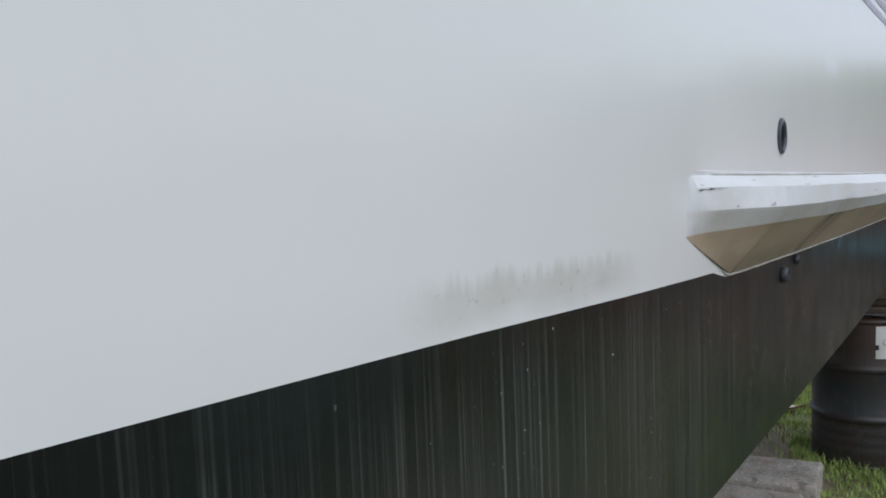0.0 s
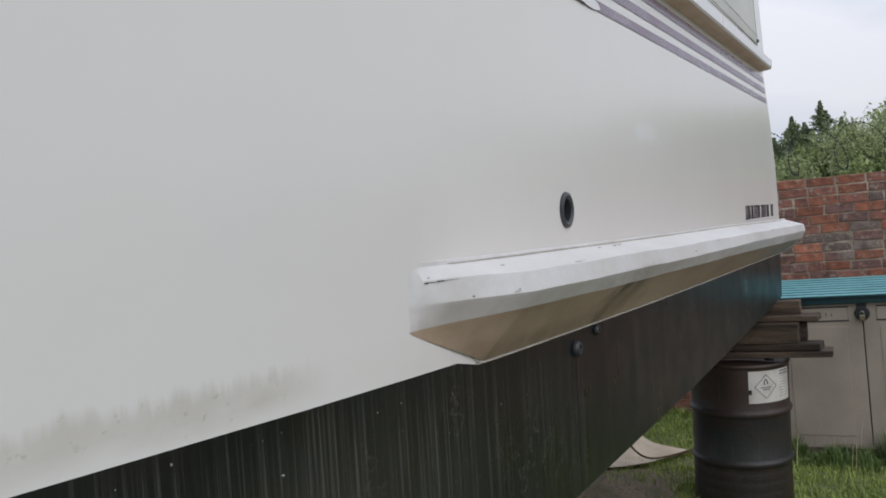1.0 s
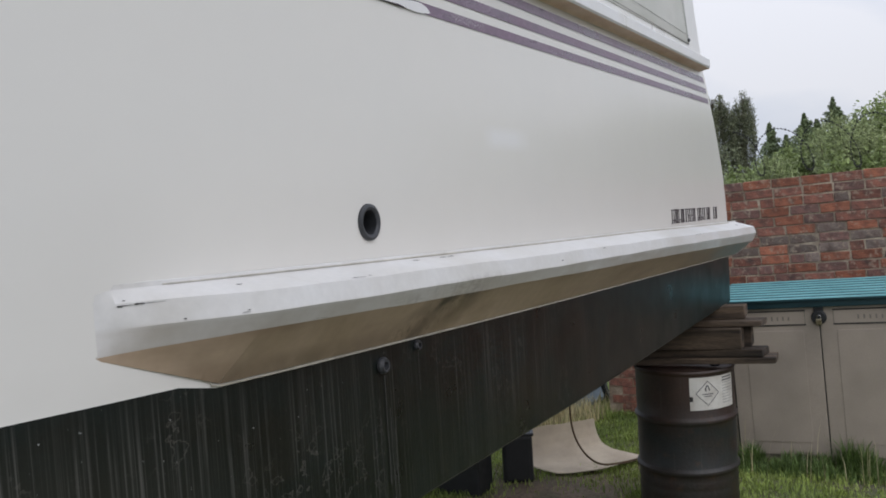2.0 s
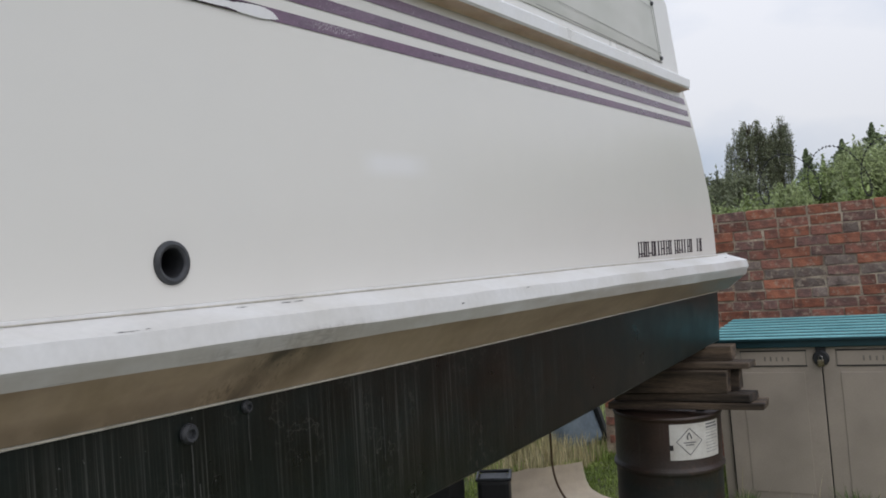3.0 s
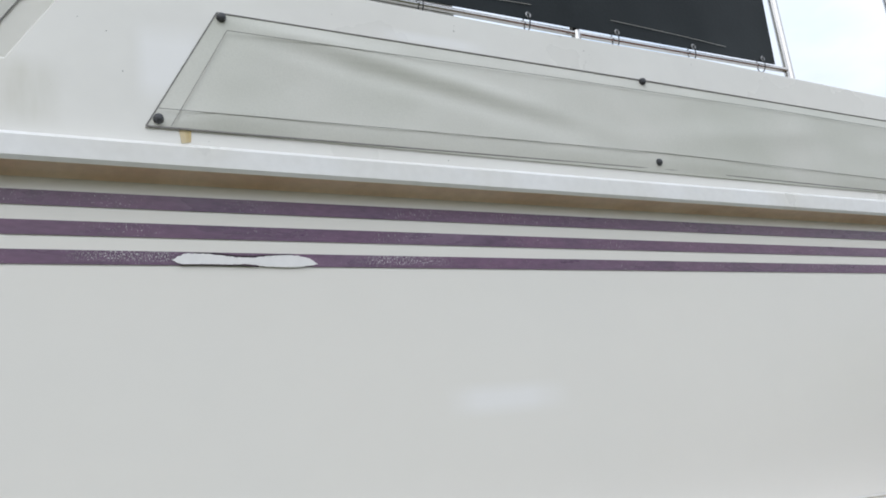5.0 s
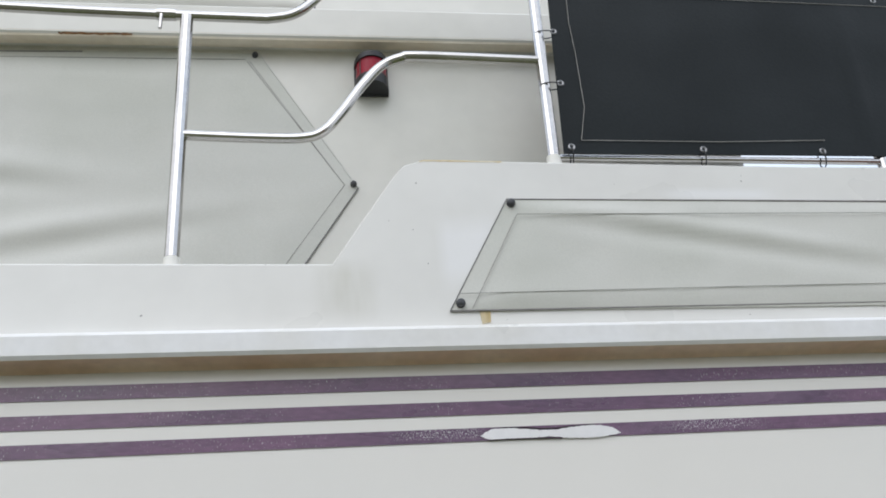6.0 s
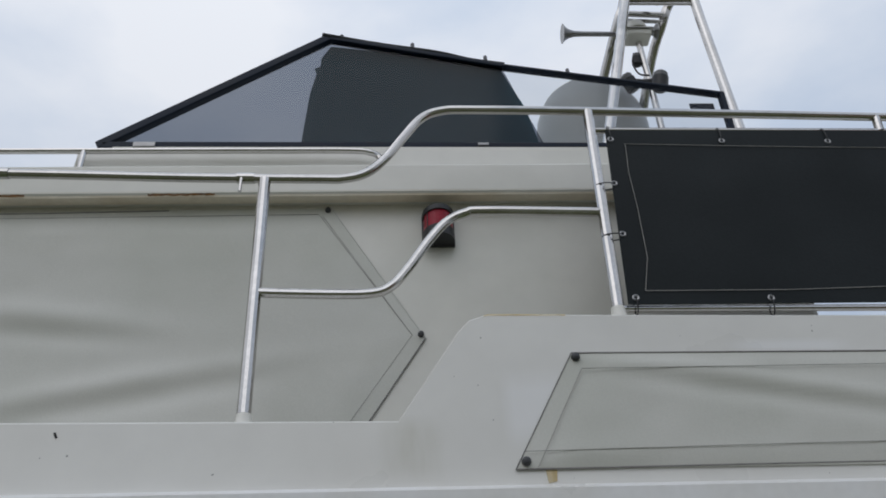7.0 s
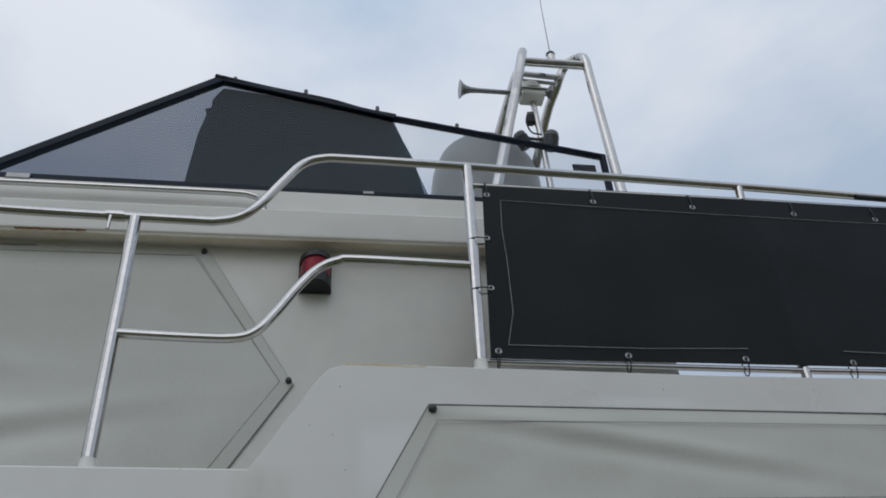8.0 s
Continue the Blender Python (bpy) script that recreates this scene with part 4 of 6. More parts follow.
slab(bm, [(-0.548, 3.872), (-0.530, 4.10), (-0.512, 4.19), (-0.520, 4.215), (-0.500, 4.225), (-0.500, 4.262), (-0.468, 4.322), (-0.2, 4.284), (0.13, 4.207), (0.20, 4.03), (0.225, 3.90), (0.236, 3.857)], YW + 0.02, YW + 0.026)
part("sun_cloth", bm, M_CLOTH, screen, "dark cloth behind the screen")
for x0, x1, z in ((-1.06, -0.992, 3.850), (0.02, 0.055, 3.846)):
    bm = bmesh.new()
    box(bm, (x0, YW - 0.020, z - 0.009 if x0 < -1 else z - 0.005), (x1, YW - 0.0145, z + 0.009 if x0 < -1 else z + 0.005), 0.002)
    part("hinge", bm, M_DULL, screen)
bm = bmesh.new()
box(bm, (0.772, YW + 0.015, 4.000), (0.858, YW + 0.02, 4.050), 0.002)
part("sticker", bm, M_FRAME, screen)

# roof handrail beside the screen
grab = part("roof_handrail", tube(bmesh.new(), [(-2.6, 0.26, 3.764), (-1.4, 0.26, 3.763), (-0.6, 0.26, 3.761), (-0.38, 0.26, 3.759), (-0.325, 0.26, 3.752), (-0.295, 0.261, 3.735), (-0.282, 0.262, 3.688)], 0.009, 10, 5), M_STEEL, boat, "", True)
for x in (-2.3, -1.169):
    part("handrail_stud", tube(bmesh.new(), [(x, 0.262, 3.688), (x, 0.26, 3.762)], 0.009, 10, 1), M_STEEL, grab, "", True)

# guard rail of stainless tube
YR = 0.03
guard = part("guard_rail", tube(bmesh.new(), [(-2.6, YR, 3.52), (-1.9, YR, 3.508), (-1.263, YR, 3.497), (-0.8, YR, 3.480), (-0.45, YR, 3.472), (-0.385, YR, 3.473), (-0.33, YR, 3.490), (-0.28, YR, 3.538), (-0.225, YR, 3.622),
                                                    (-0.175, YR, 3.690), (-0.12, YR, 3.716), (-0.04, YR, 3.720), (0.3, YR, 3.714), (1.17, YR, 3.690), (1.66, YR, 3.672), (2.1, YR, 3.655), (2.75, YR + 0.02, 3.63)], 0.0125, 14, 6), M_STEEL, boat, "polished stainless guard rail", True)


def bar(name, pts, r, mat=None, n=1, seg=12):
    return part(name, tube(bmesh.new(), pts, r, seg, n), mat or M_STEEL, guard, "", True)


bar("post", [(-0.579, YR, 2.775), (-0.589, YR, 3.470)], 0.0155)
bar("post", [(0.274, YR, 3.02), (0.297, YR, 3.712)], 0.0150)
bar("post", [(1.99, YR, 2.99), (2.03, YR, 3.655)], 0.0150)
bar("post", [(2.66, YR, 2.97), (2.70, YR, 3.635)], 0.0150)
bar("middle_rail", [(-0.580, YR, 3.128), (-0.42, YR, 3.121), (-0.312, YR, 3.121), (-0.264, YR, 3.140), (-0.222, YR, 3.192), (-0.174, YR, 3.266), (-0.125, YR, 3.327), (-0.075, YR, 3.355), (-0.02, YR, 3.362), (0.28, YR, 3.354)], 0.0122, None, 6)
bar("upper_bar", [(0.297, YR, 3.640), (1.14, YR, 3.634), (2.02, YR, 3.622)], 0.0085)
bar("lower_bar", [(0.286, YR, 3.066), (1.14, YR, 3.052), (1.995, YR, 3.046)], 0.0085)
bar("stub", [(1.138, YR, 3.632), (1.145, YR, 3.690)], 0.0125)
bar("stub", [(1.128, YR, 3.0), (1.130, YR, 3.072)], 0.0125)
bar("inner_post", [(1.130, YR + 0.004, 3.06), (1.138, YR + 0.004, 3.64)], 0.0125)
bar("sleeve", [(-1.30, YR, 3.4985), (-1.235, YR, 3.4965)], 0.0148)
bar("sleeve", [(-0.66, YR, 3.4765), (-0.615, YR, 3.4752)], 0.0145)
bar("clip", [(-0.648, YR - 0.008, 3.475), (-0.648, YR - 0.010, 3.425)], 0.0045)
bar("sleeve", [(1.52, YR - 0.018, 3.656), (1.95, YR - 0.018, 3.642)], 0.0095, M_DARKST)
for x, z in ((-0.579, 2.778), (0.274, 3.022)):
    bm = bmesh.new()
    lathe(bm, [(0.026, 0.0), (0.025, 0.008), (0.019, 0.022), (0.0165, 0.045)], 20, Matrix.Translation((x, YR, z)))
    part("base", bm, M_CABIN, guard, "white sealed post base", True)


# ---- covers, screens and fittings ----
def sheet(outline, nx, nz, y, wave, right=None):
    """A cloth in a quadrilateral outline (bottom left, bottom right, top right, top left in x, z), with folds given by wave(u, v), out of the plane."""
    bl, br, tr, tl = (Vector((p[0], p[1])) for p in outline)
    front, back = [], []
    for j in range(nz + 1):
        v = j / nz
        a, b = [], []
        for i in range(nx + 1):
            u = i / nx
            p = (bl * (1 - u) + br * u) * (1 - v) + (tl * (1 - u) + tr * u) * v
            if right:
                p = Vector((bl.x + (lerp(right, p.y) - bl.x) * u, p.y))
            edge = min(1.0, 9 * min(u, 1 - u) * abs(br.x - bl.x), 9 * min(v, 1 - v))
            d = wave(p.x, p.y, u, v) * edge
            a.append((p.x, y - 0.003 - d, p.y))
            b.append((p.x, y, p.y))
        front.append(a)
        back.append(b)
    bm = bmesh.new()
    f = grid_faces(bm, front)
    k = grid_faces(bm, back)
    ring = lambda g: g[0] + [r[-1] for r in g[1:]] + g[-1][-2::-1] + [r[0] for r in g[-2:0:-1]]
    ra, rb = ring(f), ring(k)
    for i in range(len(ra)):
        j = (i + 1) % len(ra)
        bm.faces.new((ra[i], ra[j], rb[j], rb[i]))
    return bm


def fold(x, z, x0, z0, ang, width, length, depth):
    """One soft crease: its middle, direction, width and length."""
    dx, dz = x - x0, z - z0
    along = dx * math.cos(ang) + dz * math.sin(ang)
    across = -dx * math.sin(ang) + dz * math.cos(ang)
    return depth * math.exp(-(across / width) ** 2) * math.exp(-(along / length) ** 2)


def stud(parent, x, y, z, r=0.0100, mat=None):
    bm = bmesh.new()
    lathe(bm, [(r * 0.6, -0.002), (r, 0.001), (r, 0.006), (r * 0.8, 0.011), (r * 0.35, 0.013), (0.001, 0.013)], 16, Matrix.Translation((x, y, z)) @ OUT)
    part("stud", bm, mat or M_GREYRUB, parent, "", True)


def stitch(parent, pts, y, r=0.0009):
    bm = bmesh.new()
    tube(bm, [(x, y, z) for x, z in pts], r, 5, 1)
    part("stitching", bm, M_STITCH, parent)


def piping(parent, pts, y, mat, r=0.0022):
    bm = bmesh.new()
    tube(bm, [(x, y, z) for x, z in pts], r, 6, 1)
    part("piping", bm, mat, parent)


cover = thing("window_cover", "off-white vinyl window cover studded to the boat's bulwark", "window cover")
bl, br, tr, tl = (-0.010, 2.659), (2.912, 2.652), (2.802, 2.917), (0.141, 2.932)


def wave_a(x, z, u, v):
    return (0.006 + fold(x, z, 0.62, 2.848, -0.16, 0.024, 0.36, 0.0065) - fold(x, z, 0.60, 2.818, -0.16, 0.024, 0.36, 0.0065) + fold(x, z, 1.7, 2.80, 0.12, 0.04, 0.4, 0.004)
            + 0.0025 * noise.noise((x * 3, z * 7, 1.0)) + 0.002 * noise.noise((x * 9, z * 14, 5.0)))


part("cloth", sheet([bl, br, tr, tl], 120, 22, YB - 0.001, wave_a), M_CANVAS, cover, "", True)
ys = YB - 0.0135
stitch(cover, [(0.012, 2.695), (0.6, 2.703), (1.33, 2.710), (1.9, 2.704), (2.88, 2.690)], ys + 0.001)
stitch(cover, [(0.157, 2.887), (1.0, 2.892), (1.9, 2.892), (2.79, 2.880)], ys - 0.001)
stitch(cover, [(0.036, 2.660), (0.157, 2.887)], ys + 0.002)
stitch(cover, [(2.862, 2.655), (2.762, 2.880)], ys + 0.002)
# the shadow along the cover's top edge is drawn as a thin dark cord
piping(cover, [tl, (1.4, 2.930), tr], YB - 0.004, M_EDGE_LINE)
piping(cover, [bl, (1.4, 2.666), br], YB - 0.004, M_EDGE_LINE)
piping(cover, [bl, tl], YB - 0.004, M_EDGE_LINE, 0.0016)
piping(cover, [br, tr], YB - 0.004, M_EDGE_LINE, 0.0016)
for x, z in ((0.013, 2.675), (0.149, 2.920), (1.308, 2.924), (1.302, 2.683), (2.782, 2.903), (2.887, 2.668)):
    stud(cover, x, YB - 0.004, z)

cover2 = thing("window_cover", "off-white vinyl windscreen cover with folds, studded to the cabin side", "window cover")
yc = YC - 0.001


def wave_b(x, z, u, v):
    return (0.007 + fold(x, z, -0.95, 3.02, 0.16, 0.035, 0.34, 0.011) - fold(x, z, -0.95, 2.97, 0.16, 0.035, 0.36, 0.009) + fold(x, z, -1.15, 3.22, -0.12, 0.04, 0.28, 0.012) - fold(x, z, -1.15, 3.165, -0.10, 0.03, 0.25, 0.006) + fold(x, z, -1.5, 2.92, 0.1, 0.05, 0.3, 0.012)
            + 0.004 * noise.noise((x * 2.5, z * 5, 2.0)) + 0.002 * noise.noise((x * 8, z * 12, 7.0)))


PT, TP, BT = (-0.172, 3.136), (-0.435, 3.578), (-0.40, 2.775)
part("cloth", sheet([(-2.6, 2.775), BT, (-0.435, 3.575), (-2.6, 3.575)], 190, 80, yc, wave_b, [(2.775, -0.40), (3.136, -0.172), (3.578, -0.435)]), M_CANVAS, cover2, "", True)
piping(cover2, [BT, PT], yc - 0.003, M_EDGE_LINE, 0.002)
piping(cover2, [PT, TP], yc - 0.003, M_HEM, 0.002)
stitch(cover2, [(-0.45, 2.775), (-0.207, 3.144)], yc - 0.006)
stitch(cover2, [(-0.207, 3.144), (-0.465, 3.545)], yc - 0.006)
stitch(cover2, [(-0.207, 3.144), (-0.458, 3.545)], yc - 0.0055)
piping(cover2, [(-2.6, 3.568), (-1.3, 3.566), (-0.9, 3.572)], yc - 0.004, M_EDGE_LINE, 0.002)
stitch(cover2, [(-2.6, 3.548), (-1.3, 3.548), (-0.47, 3.552)], yc - 0.006)
stud(cover2, -0.184, yc - 0.004, 3.145, 0.0085)
stud(cover2, -0.444, yc - 0.004, 3.566, 0.0085)

# black weather cloth laced inside the guard rail
dodger = thing("weather_cloth", "black vinyl weather cloth tied to the stainless guard rail", "weather cloth")


def wave_c(x, z, u, v):
    return 0.004 * noise.noise((x * 2, z * 3, 3.0)) + 0.002 * noise.noise((x * 7, z * 7, 3.0)) + fold(x, z, 1.13, 3.3, 1.45, 0.02, 0.2, 0.006)


part("cloth", sheet([(0.297, 3.069), (1.915, 3.052), (1.975, 3.618), (0.331, 3.628)], 70, 26, YR - 0.012, wave_c), M_BVINYL, dodger, "", True)
stitch(dodger, [(0.378, 3.572), (0.370, 3.47), (0.372, 3.36), (0.368, 3.20), (0.345, 3.105)], YR - 0.0175)
stitch(dodger, [(0.375, 3.574), (0.9, 3.560), (1.4, 3.552), (1.9, 3.548)], YR - 0.0175)
stitch(dodger, [(0.345, 3.104), (0.7, 3.100), (0.98, 3.105)], YR - 0.0175)
stitch(dodger, [(1.25, 3.102), (1.5, 3.093), (1.7, 3.082)], YR - 0.0175)


def eyelet(x, z, way):
    bm = bmesh.new()
    lathe(bm, [(0.0042, 0.0), (0.0042, 0.002), (0.0068, 0.003), (0.0088, 0.002), (0.0092, 0.0)], 16, Matrix.Translation((x, YR - 0.0150, z)) @ OUT, cap=False)
    eye = part("eyelet", bm, M_DULL, dodger, "", True)
    bm = bmesh.new()
    wx, wz = way
    c = Vector((x + wx * 0.5, YR - 0.004, z + wz * 0.5))
    length = math.hypot(wx, wz) * 0.5 + 0.010
    ang = math.atan2(wz, wx)
    pts = [c + Vector((length * math.cos(a) * math.cos(ang), 0.0155 * math.sin(a), length * math.cos(a) * math.sin(ang))) for a in (2 * math.pi * k / 14 for k in range(15))]
    tube(bm, pts, 0.0017, 5, 1)
    part("cable_tie", bm, M_RUBBER, eye)


for x, z in ((0.341, 3.593), (0.654, 3.586), (0.959, 3.583), (1.282, 3.575), (1.550, 3.568), (1.86, 3.565)):
    eyelet(x, z, (0.0, 0.045))
for x, z in ((0.318, 3.086), (0.650, 3.079), (0.965, 3.074), (1.266, 3.068), (1.56, 3.064), (1.86, 3.064)):
    eyelet(x, z, (0.0, -0.03))
for x, z, px in ((0.325, 3.437, 0.286), (0.319, 3.273, 0.279)):
    eyelet(x, z, (px - x, 0.0))

# red side light on the cabin
nav = thing("navigation_light", "red port navigation light in a black housing on the cabin side", "light")
sec = [(0.047 * math.sin(a), -0.072 * math.cos(a) ** 0.8 if math.cos(a) > 0 else 0) for a in (math.pi * (k / 14 - 0.5) for k in range(15))]


def shell(z0, z1, grow=1.0):
    b = bmesh.new()
    lo = [b.verts.new((-0.125 + x * grow, YC - 0.002 + y * grow, z0)) for x, y in sec]
    hi = [b.verts.new((-0.125 + x * grow, YC - 0.002 + y * grow, z1)) for x, y in sec]
    n = len(lo)
    for i in range(n):
        b.faces.new((lo[i], lo[(i + 1) % n], hi[(i + 1) % n], hi[i]))
    b.faces.new(lo)
    b.faces.new(hi)
    return b


part("lower_housing", shell(3.433, 3.466), M_RUBBER, nav)
part("upper_housing", shell(3.520, 3.537), M_RUBBER, nav)
part("lens", shell(3.466, 3.520, 0.92), M_RED, nav, "deep red lens", False)
bm = bmesh.new()
box(bm, (-0.172, YC - 0.012, 3.430), (-0.078, YC - 0.001, 3.541), 0.003)
part("back_plate", bm, M_RUBBER, nav)
for dx in (-0.030, 0.028):
    bm = bmesh.new()
    box(bm, (-0.129 + dx, YC - 0.066 + abs(dx) * 0.5, 3.466), (-0.121 + dx, YC - 0.052 + abs(dx) * 0.5, 3.520), 0.001)
    part("lens_rib", bm, M_RUBBER, nav)

# mast frame with horn, lamps and aerial, and a dome-shaped cover on the flying bridge
mast = part("mast_frame", tube(bmesh.new(), [(0.470, 0.56, 3.84), (0.706, 0.594, 4.70), (0.756, 0.60, 4.895), (0.766, 0.612, 4.932), (0.772, 0.640, 4.950), (0.773, 0.675, 4.944), (0.766, 0.70, 4.915), (0.742, 0.73, 4.86), (0.674, 0.88, 4.66), (0.40, 1.45, 3.84)], 0.021, 14, 5), M_STEEL, boat, "stainless mast frame on the flying bridge", True)
part("leg", tube(bmesh.new(), [(1.035, 0.56, 3.84), (1.048, 0.594, 4.70), (1.052, 0.60, 4.88), (1.046, 0.612, 4.927), (1.030, 0.64, 4.950), (0.998, 0.675, 4.955), (0.975, 0.705, 4.93), (0.95, 0.74, 4.87), (0.876, 0.90, 4.66), (0.70, 1.45, 3.84)], 0.021, 14, 5), M_STEEL, mast, "", True)
for a, b, r in (((0.745, 0.600, 4.862), (1.048, 0.600, 4.866), 0.016), ((0.738, 0.602, 4.838), (1.048, 0.602, 4.840), 0.006), ((0.752, 0.70, 4.892), (0.962, 0.715, 4.900), 0.014), ((0.745, 0.715, 4.866), (0.955, 0.728, 4.872), 0.009)):
    part("cross_bar", tube(bmesh.new(), [a, b], r, 12, 1), M_STEEL, mast, "", True)
horn = part("horn", lathe(bmesh.new(), [(0.042, 0.0), (0.039, 0.003), (0.028, 0.013), (0.019, 0.028), (0.013, 0.05), (0.011, 0.09), (0.010, 0.30)], 24, Matrix.Translation((0.479, 0.70, 4.762)) @ Matrix.Rotation(math.pi / 2, 4, "Y")), M_DULL, mast, "grey trumpet horn", True)
bm = bmesh.new()
box(bm, (0.756, 0.675, 4.744), (0.864, 0.755, 4.772), 0.010)
box(bm, (0.748, 0.670, 4.770), (0.872, 0.760, 4.780), 0.004)
compressor = part("compressor", bm, M_CABIN, mast, "cream plastic compressor housing")
bm = bmesh.new()
lathe(bm, [(0.052, 0.0), (0.052, 0.016), (0.048, 0.034), (0.036, 0.050), (0.002, 0.057)], 24, Matrix.Translation((0.808, 0.715, 4.781)))
part("cap", bm, M_CABIN, compressor, "", True)
part("seam", tube(bmesh.new(), [(0.748, 0.6695, 4.768), (0.873, 0.6695, 4.768)], 0.0025, 6, 1), M_SCRATCH, compressor)
part("second_horn", lathe(bmesh.new(), [(0.010, -0.05), (0.012, 0.0), (0.018, 0.018), (0.034, 0.03), (0.036, 0.034)], 18, Matrix.Translation((0.862, 0.70, 4.778)) @ Matrix.Rotation(math.pi / 2, 4, "Y")), M_DULL, mast, "short grey trumpet horn", True)
part("stalk", tube(bmesh.new(), [(0.815, 0.73, 4.74), (0.84, 0.78, 4.45), (0.85, 0.82, 4.1)], 0.014, 10, 3), M_STEEL, mast, "", True)
for x, y, z, r, lean in ((0.850, 0.70, 4.490, 0.033, 0.18), (0.752, 0.78, 4.560, 0.031, -0.5), (0.800, 0.755, 4.668, 0.022, 0.1)):
    m = Matrix.Translation((x, y, z)) @ Matrix.Rotation(0.25, 4, "X") @ Matrix.Rotation(lean, 4, "Y")
    bm = bmesh.new()
    lathe(bm, [(r * 0.75, -r * 1.35), (r, -r * 1.1), (r, r * 0.45), (r * 0.92, r * 0.5)], 18, m)
    lamp = part("deck_lamp", bm, M_RUBBER, mast, "", True)
    bm = bmesh.new()
    lathe(bm, [(r * 0.9, r * 0.5), (r * 0.9, r * 0.95), (r * 0.7, r * 1.2), (0.002, r * 1.25)], 18, m)
    part("lamp_cap", bm, M_GREYLAMP, lamp, "grey lamp cap", True)
part("bracket", tube(bmesh.new(), [(0.765, 0.78, 4.575), (0.82, 0.76, 4.55), (0.86, 0.715, 4.525)], 0.007, 8, 3), M_DARKST, mast, "", True)
part("lamp_cable", tube(bmesh.new(), [(0.79, 0.75, 4.70), (0.775, 0.75, 4.64), (0.79, 0.75, 4.58), (0.82, 0.72, 4.54)], 0.004, 6, 4), M_RUBBER, mast, "", True)
bm = bmesh.new()
lathe(bm, [(0.016, 0.0), (0.019, 0.05), (0.019, 0.062)], 14, Matrix.Translation((0.905, 0.632, 4.882)))
aerial_base = part("aerial_base", bm, M_STEEL, mast, "", True)
bm = bmesh.new()
lathe(bm, [(0.020, 0.0), (0.021, 0.012), (0.012, 0.020), (0.006, 0.024)], 14, Matrix.Translation((0.905, 0.632, 4.945)))
part("aerial_collar", bm, M_RUBBER, aerial_base, "", True)
part("aerial", tube(bmesh.new(), [(0.905, 0.632, 4.965), (0.915, 0.632, 5.3), (0.945, 0.632, 5.9)], 0.0028, 6, 1, taper=0.0012), M_DULL, mast)
bm = bmesh.new()
lathe(bm, [(0.17, 3.86), (0.185, 4.10), (0.22, 4.30), (0.245, 4.42), (0.248, 4.50), (0.235, 4.58), (0.20, 4.665), (0.14, 4.728), (0.07, 4.762), (0.003, 4.770)], 36, Matrix.Translation((0.635, 1.05, 0)))
radome = part("radome", bm, M_DOME, boat, "pale dome behind the clear screen", True)
bm = bmesh.new()
box(bm, (-1.1, 0.45, 3.74), (1.15, BEAM - 0.45, 3.80), 0.01)
bridge_deck = part("bridge_deck", bm, M_CABIN, boat)



def settle(tops, height):
    """Sets the vertices of things, parts included, to their true heights above the bulwark."""
    for top_ob in tops:
        for ob in (top_ob, *top_ob.children_recursive):
            for v in ob.data.vertices if ob.data else ():
                v.co.x, v.co.z = v.co.x * 1.03 + 0.009, height(v.co.x, v.co.z)


settle((guard, dodger), lambda x, z: 2.82 + (z - 2.82) * 1.06 + 0.016 * (x + 0.6))
settle((cabin, bridge, screen, grab, cover2, nav, mast, radome, bridge_deck), lambda x, z: 3.644 + (z - 3.577) * (1.108 if z > 3.577 else 1.045) + 0.0165 * (x - 0.33))

# ---- the drum and its packing timbers under the stern ----
DX, DY = 3.535, 0.228
drum = thing("oil_drum", "rusty black steel drum with hazard label, standing in grass", "drum", place=(DX, DY, 0.0))
prof = [(0.002, 0.03), (0.265, 0.03), (0.272, 0.0), (0.288, 0.0), (0.291, 0.012), (0.286, 0.02)]
for zc in (0.10, 0.16, 0.22):
    prof += [(0.285, zc - 0.02), (0.288, zc), (0.285, zc + 0.02)]
for zc in (0.293, 0.590):
    prof += [(0.285, zc - 0.028), (0.288, zc - 0.02), (0.298, zc - 0.006), (0.298, zc + 0.006), (0.288, zc + 0.02), (0.285, zc + 0.028)]
prof += [(0.285, 0.70), (0.285, 0.855), (0.290, 0.862), (0.293, 0.872), (0.289, 0.882), (0.280, 0.880), (0.272, 0.868), (0.266, 0.862), (0.002, 0.866)]
bm = bmesh.new()
lathe(bm, prof, 64)
part("body", bm, M_DRUM, drum, "", True)
bm = bmesh.new()
lathe(bm, [(0.028, 0.862), (0.028, 0.872), (0.020, 0.876), (0.002, 0.876)], 16, Matrix.Translation((0.05, -0.17, 0)))
part("bung", bm, M_DARKST, drum, "", True)


def on_drum(a, z, out):
    return (0.2855 + out) * math.cos(a), (0.2855 + out) * math.sin(a), z


def drum_patch(a0, a1, z0, z1, out, n=14):
    b = bmesh.new()
    grid_faces(b, [[on_drum(a0 + (a1 - a0) * i / n, z, out) for i in range(n + 1)] for z in (z0, z1)])
    return b


A0, A1 = radians(-160.5), radians(-99)
label = part("hazard_label", drum_patch(A0, A1, 0.660, 0.848, 0.0012), M_PAPER, drum, "weathered white hazard label")
ac, zc, rz = A0 + 0.34 * (A1 - A0), 0.756, 0.070
ra = rz / 0.2855
for (a, z), (b, w) in (((ac - ra, zc), (ac, zc + rz)), ((ac, zc + rz), (ac + ra, zc)), ((ac + ra, zc), (ac, zc - rz)), ((ac, zc - rz), (ac - ra, zc))):
    bm = bmesh.new()
    tube(bm, [on_drum(a + (b - a) * k / 4, z + (w - z) * k / 4, 0.0016) for k in range(5)], 0.0018, 5, 1)
    part("diamond_edge", bm, M_LINE, label)
bm = bmesh.new()
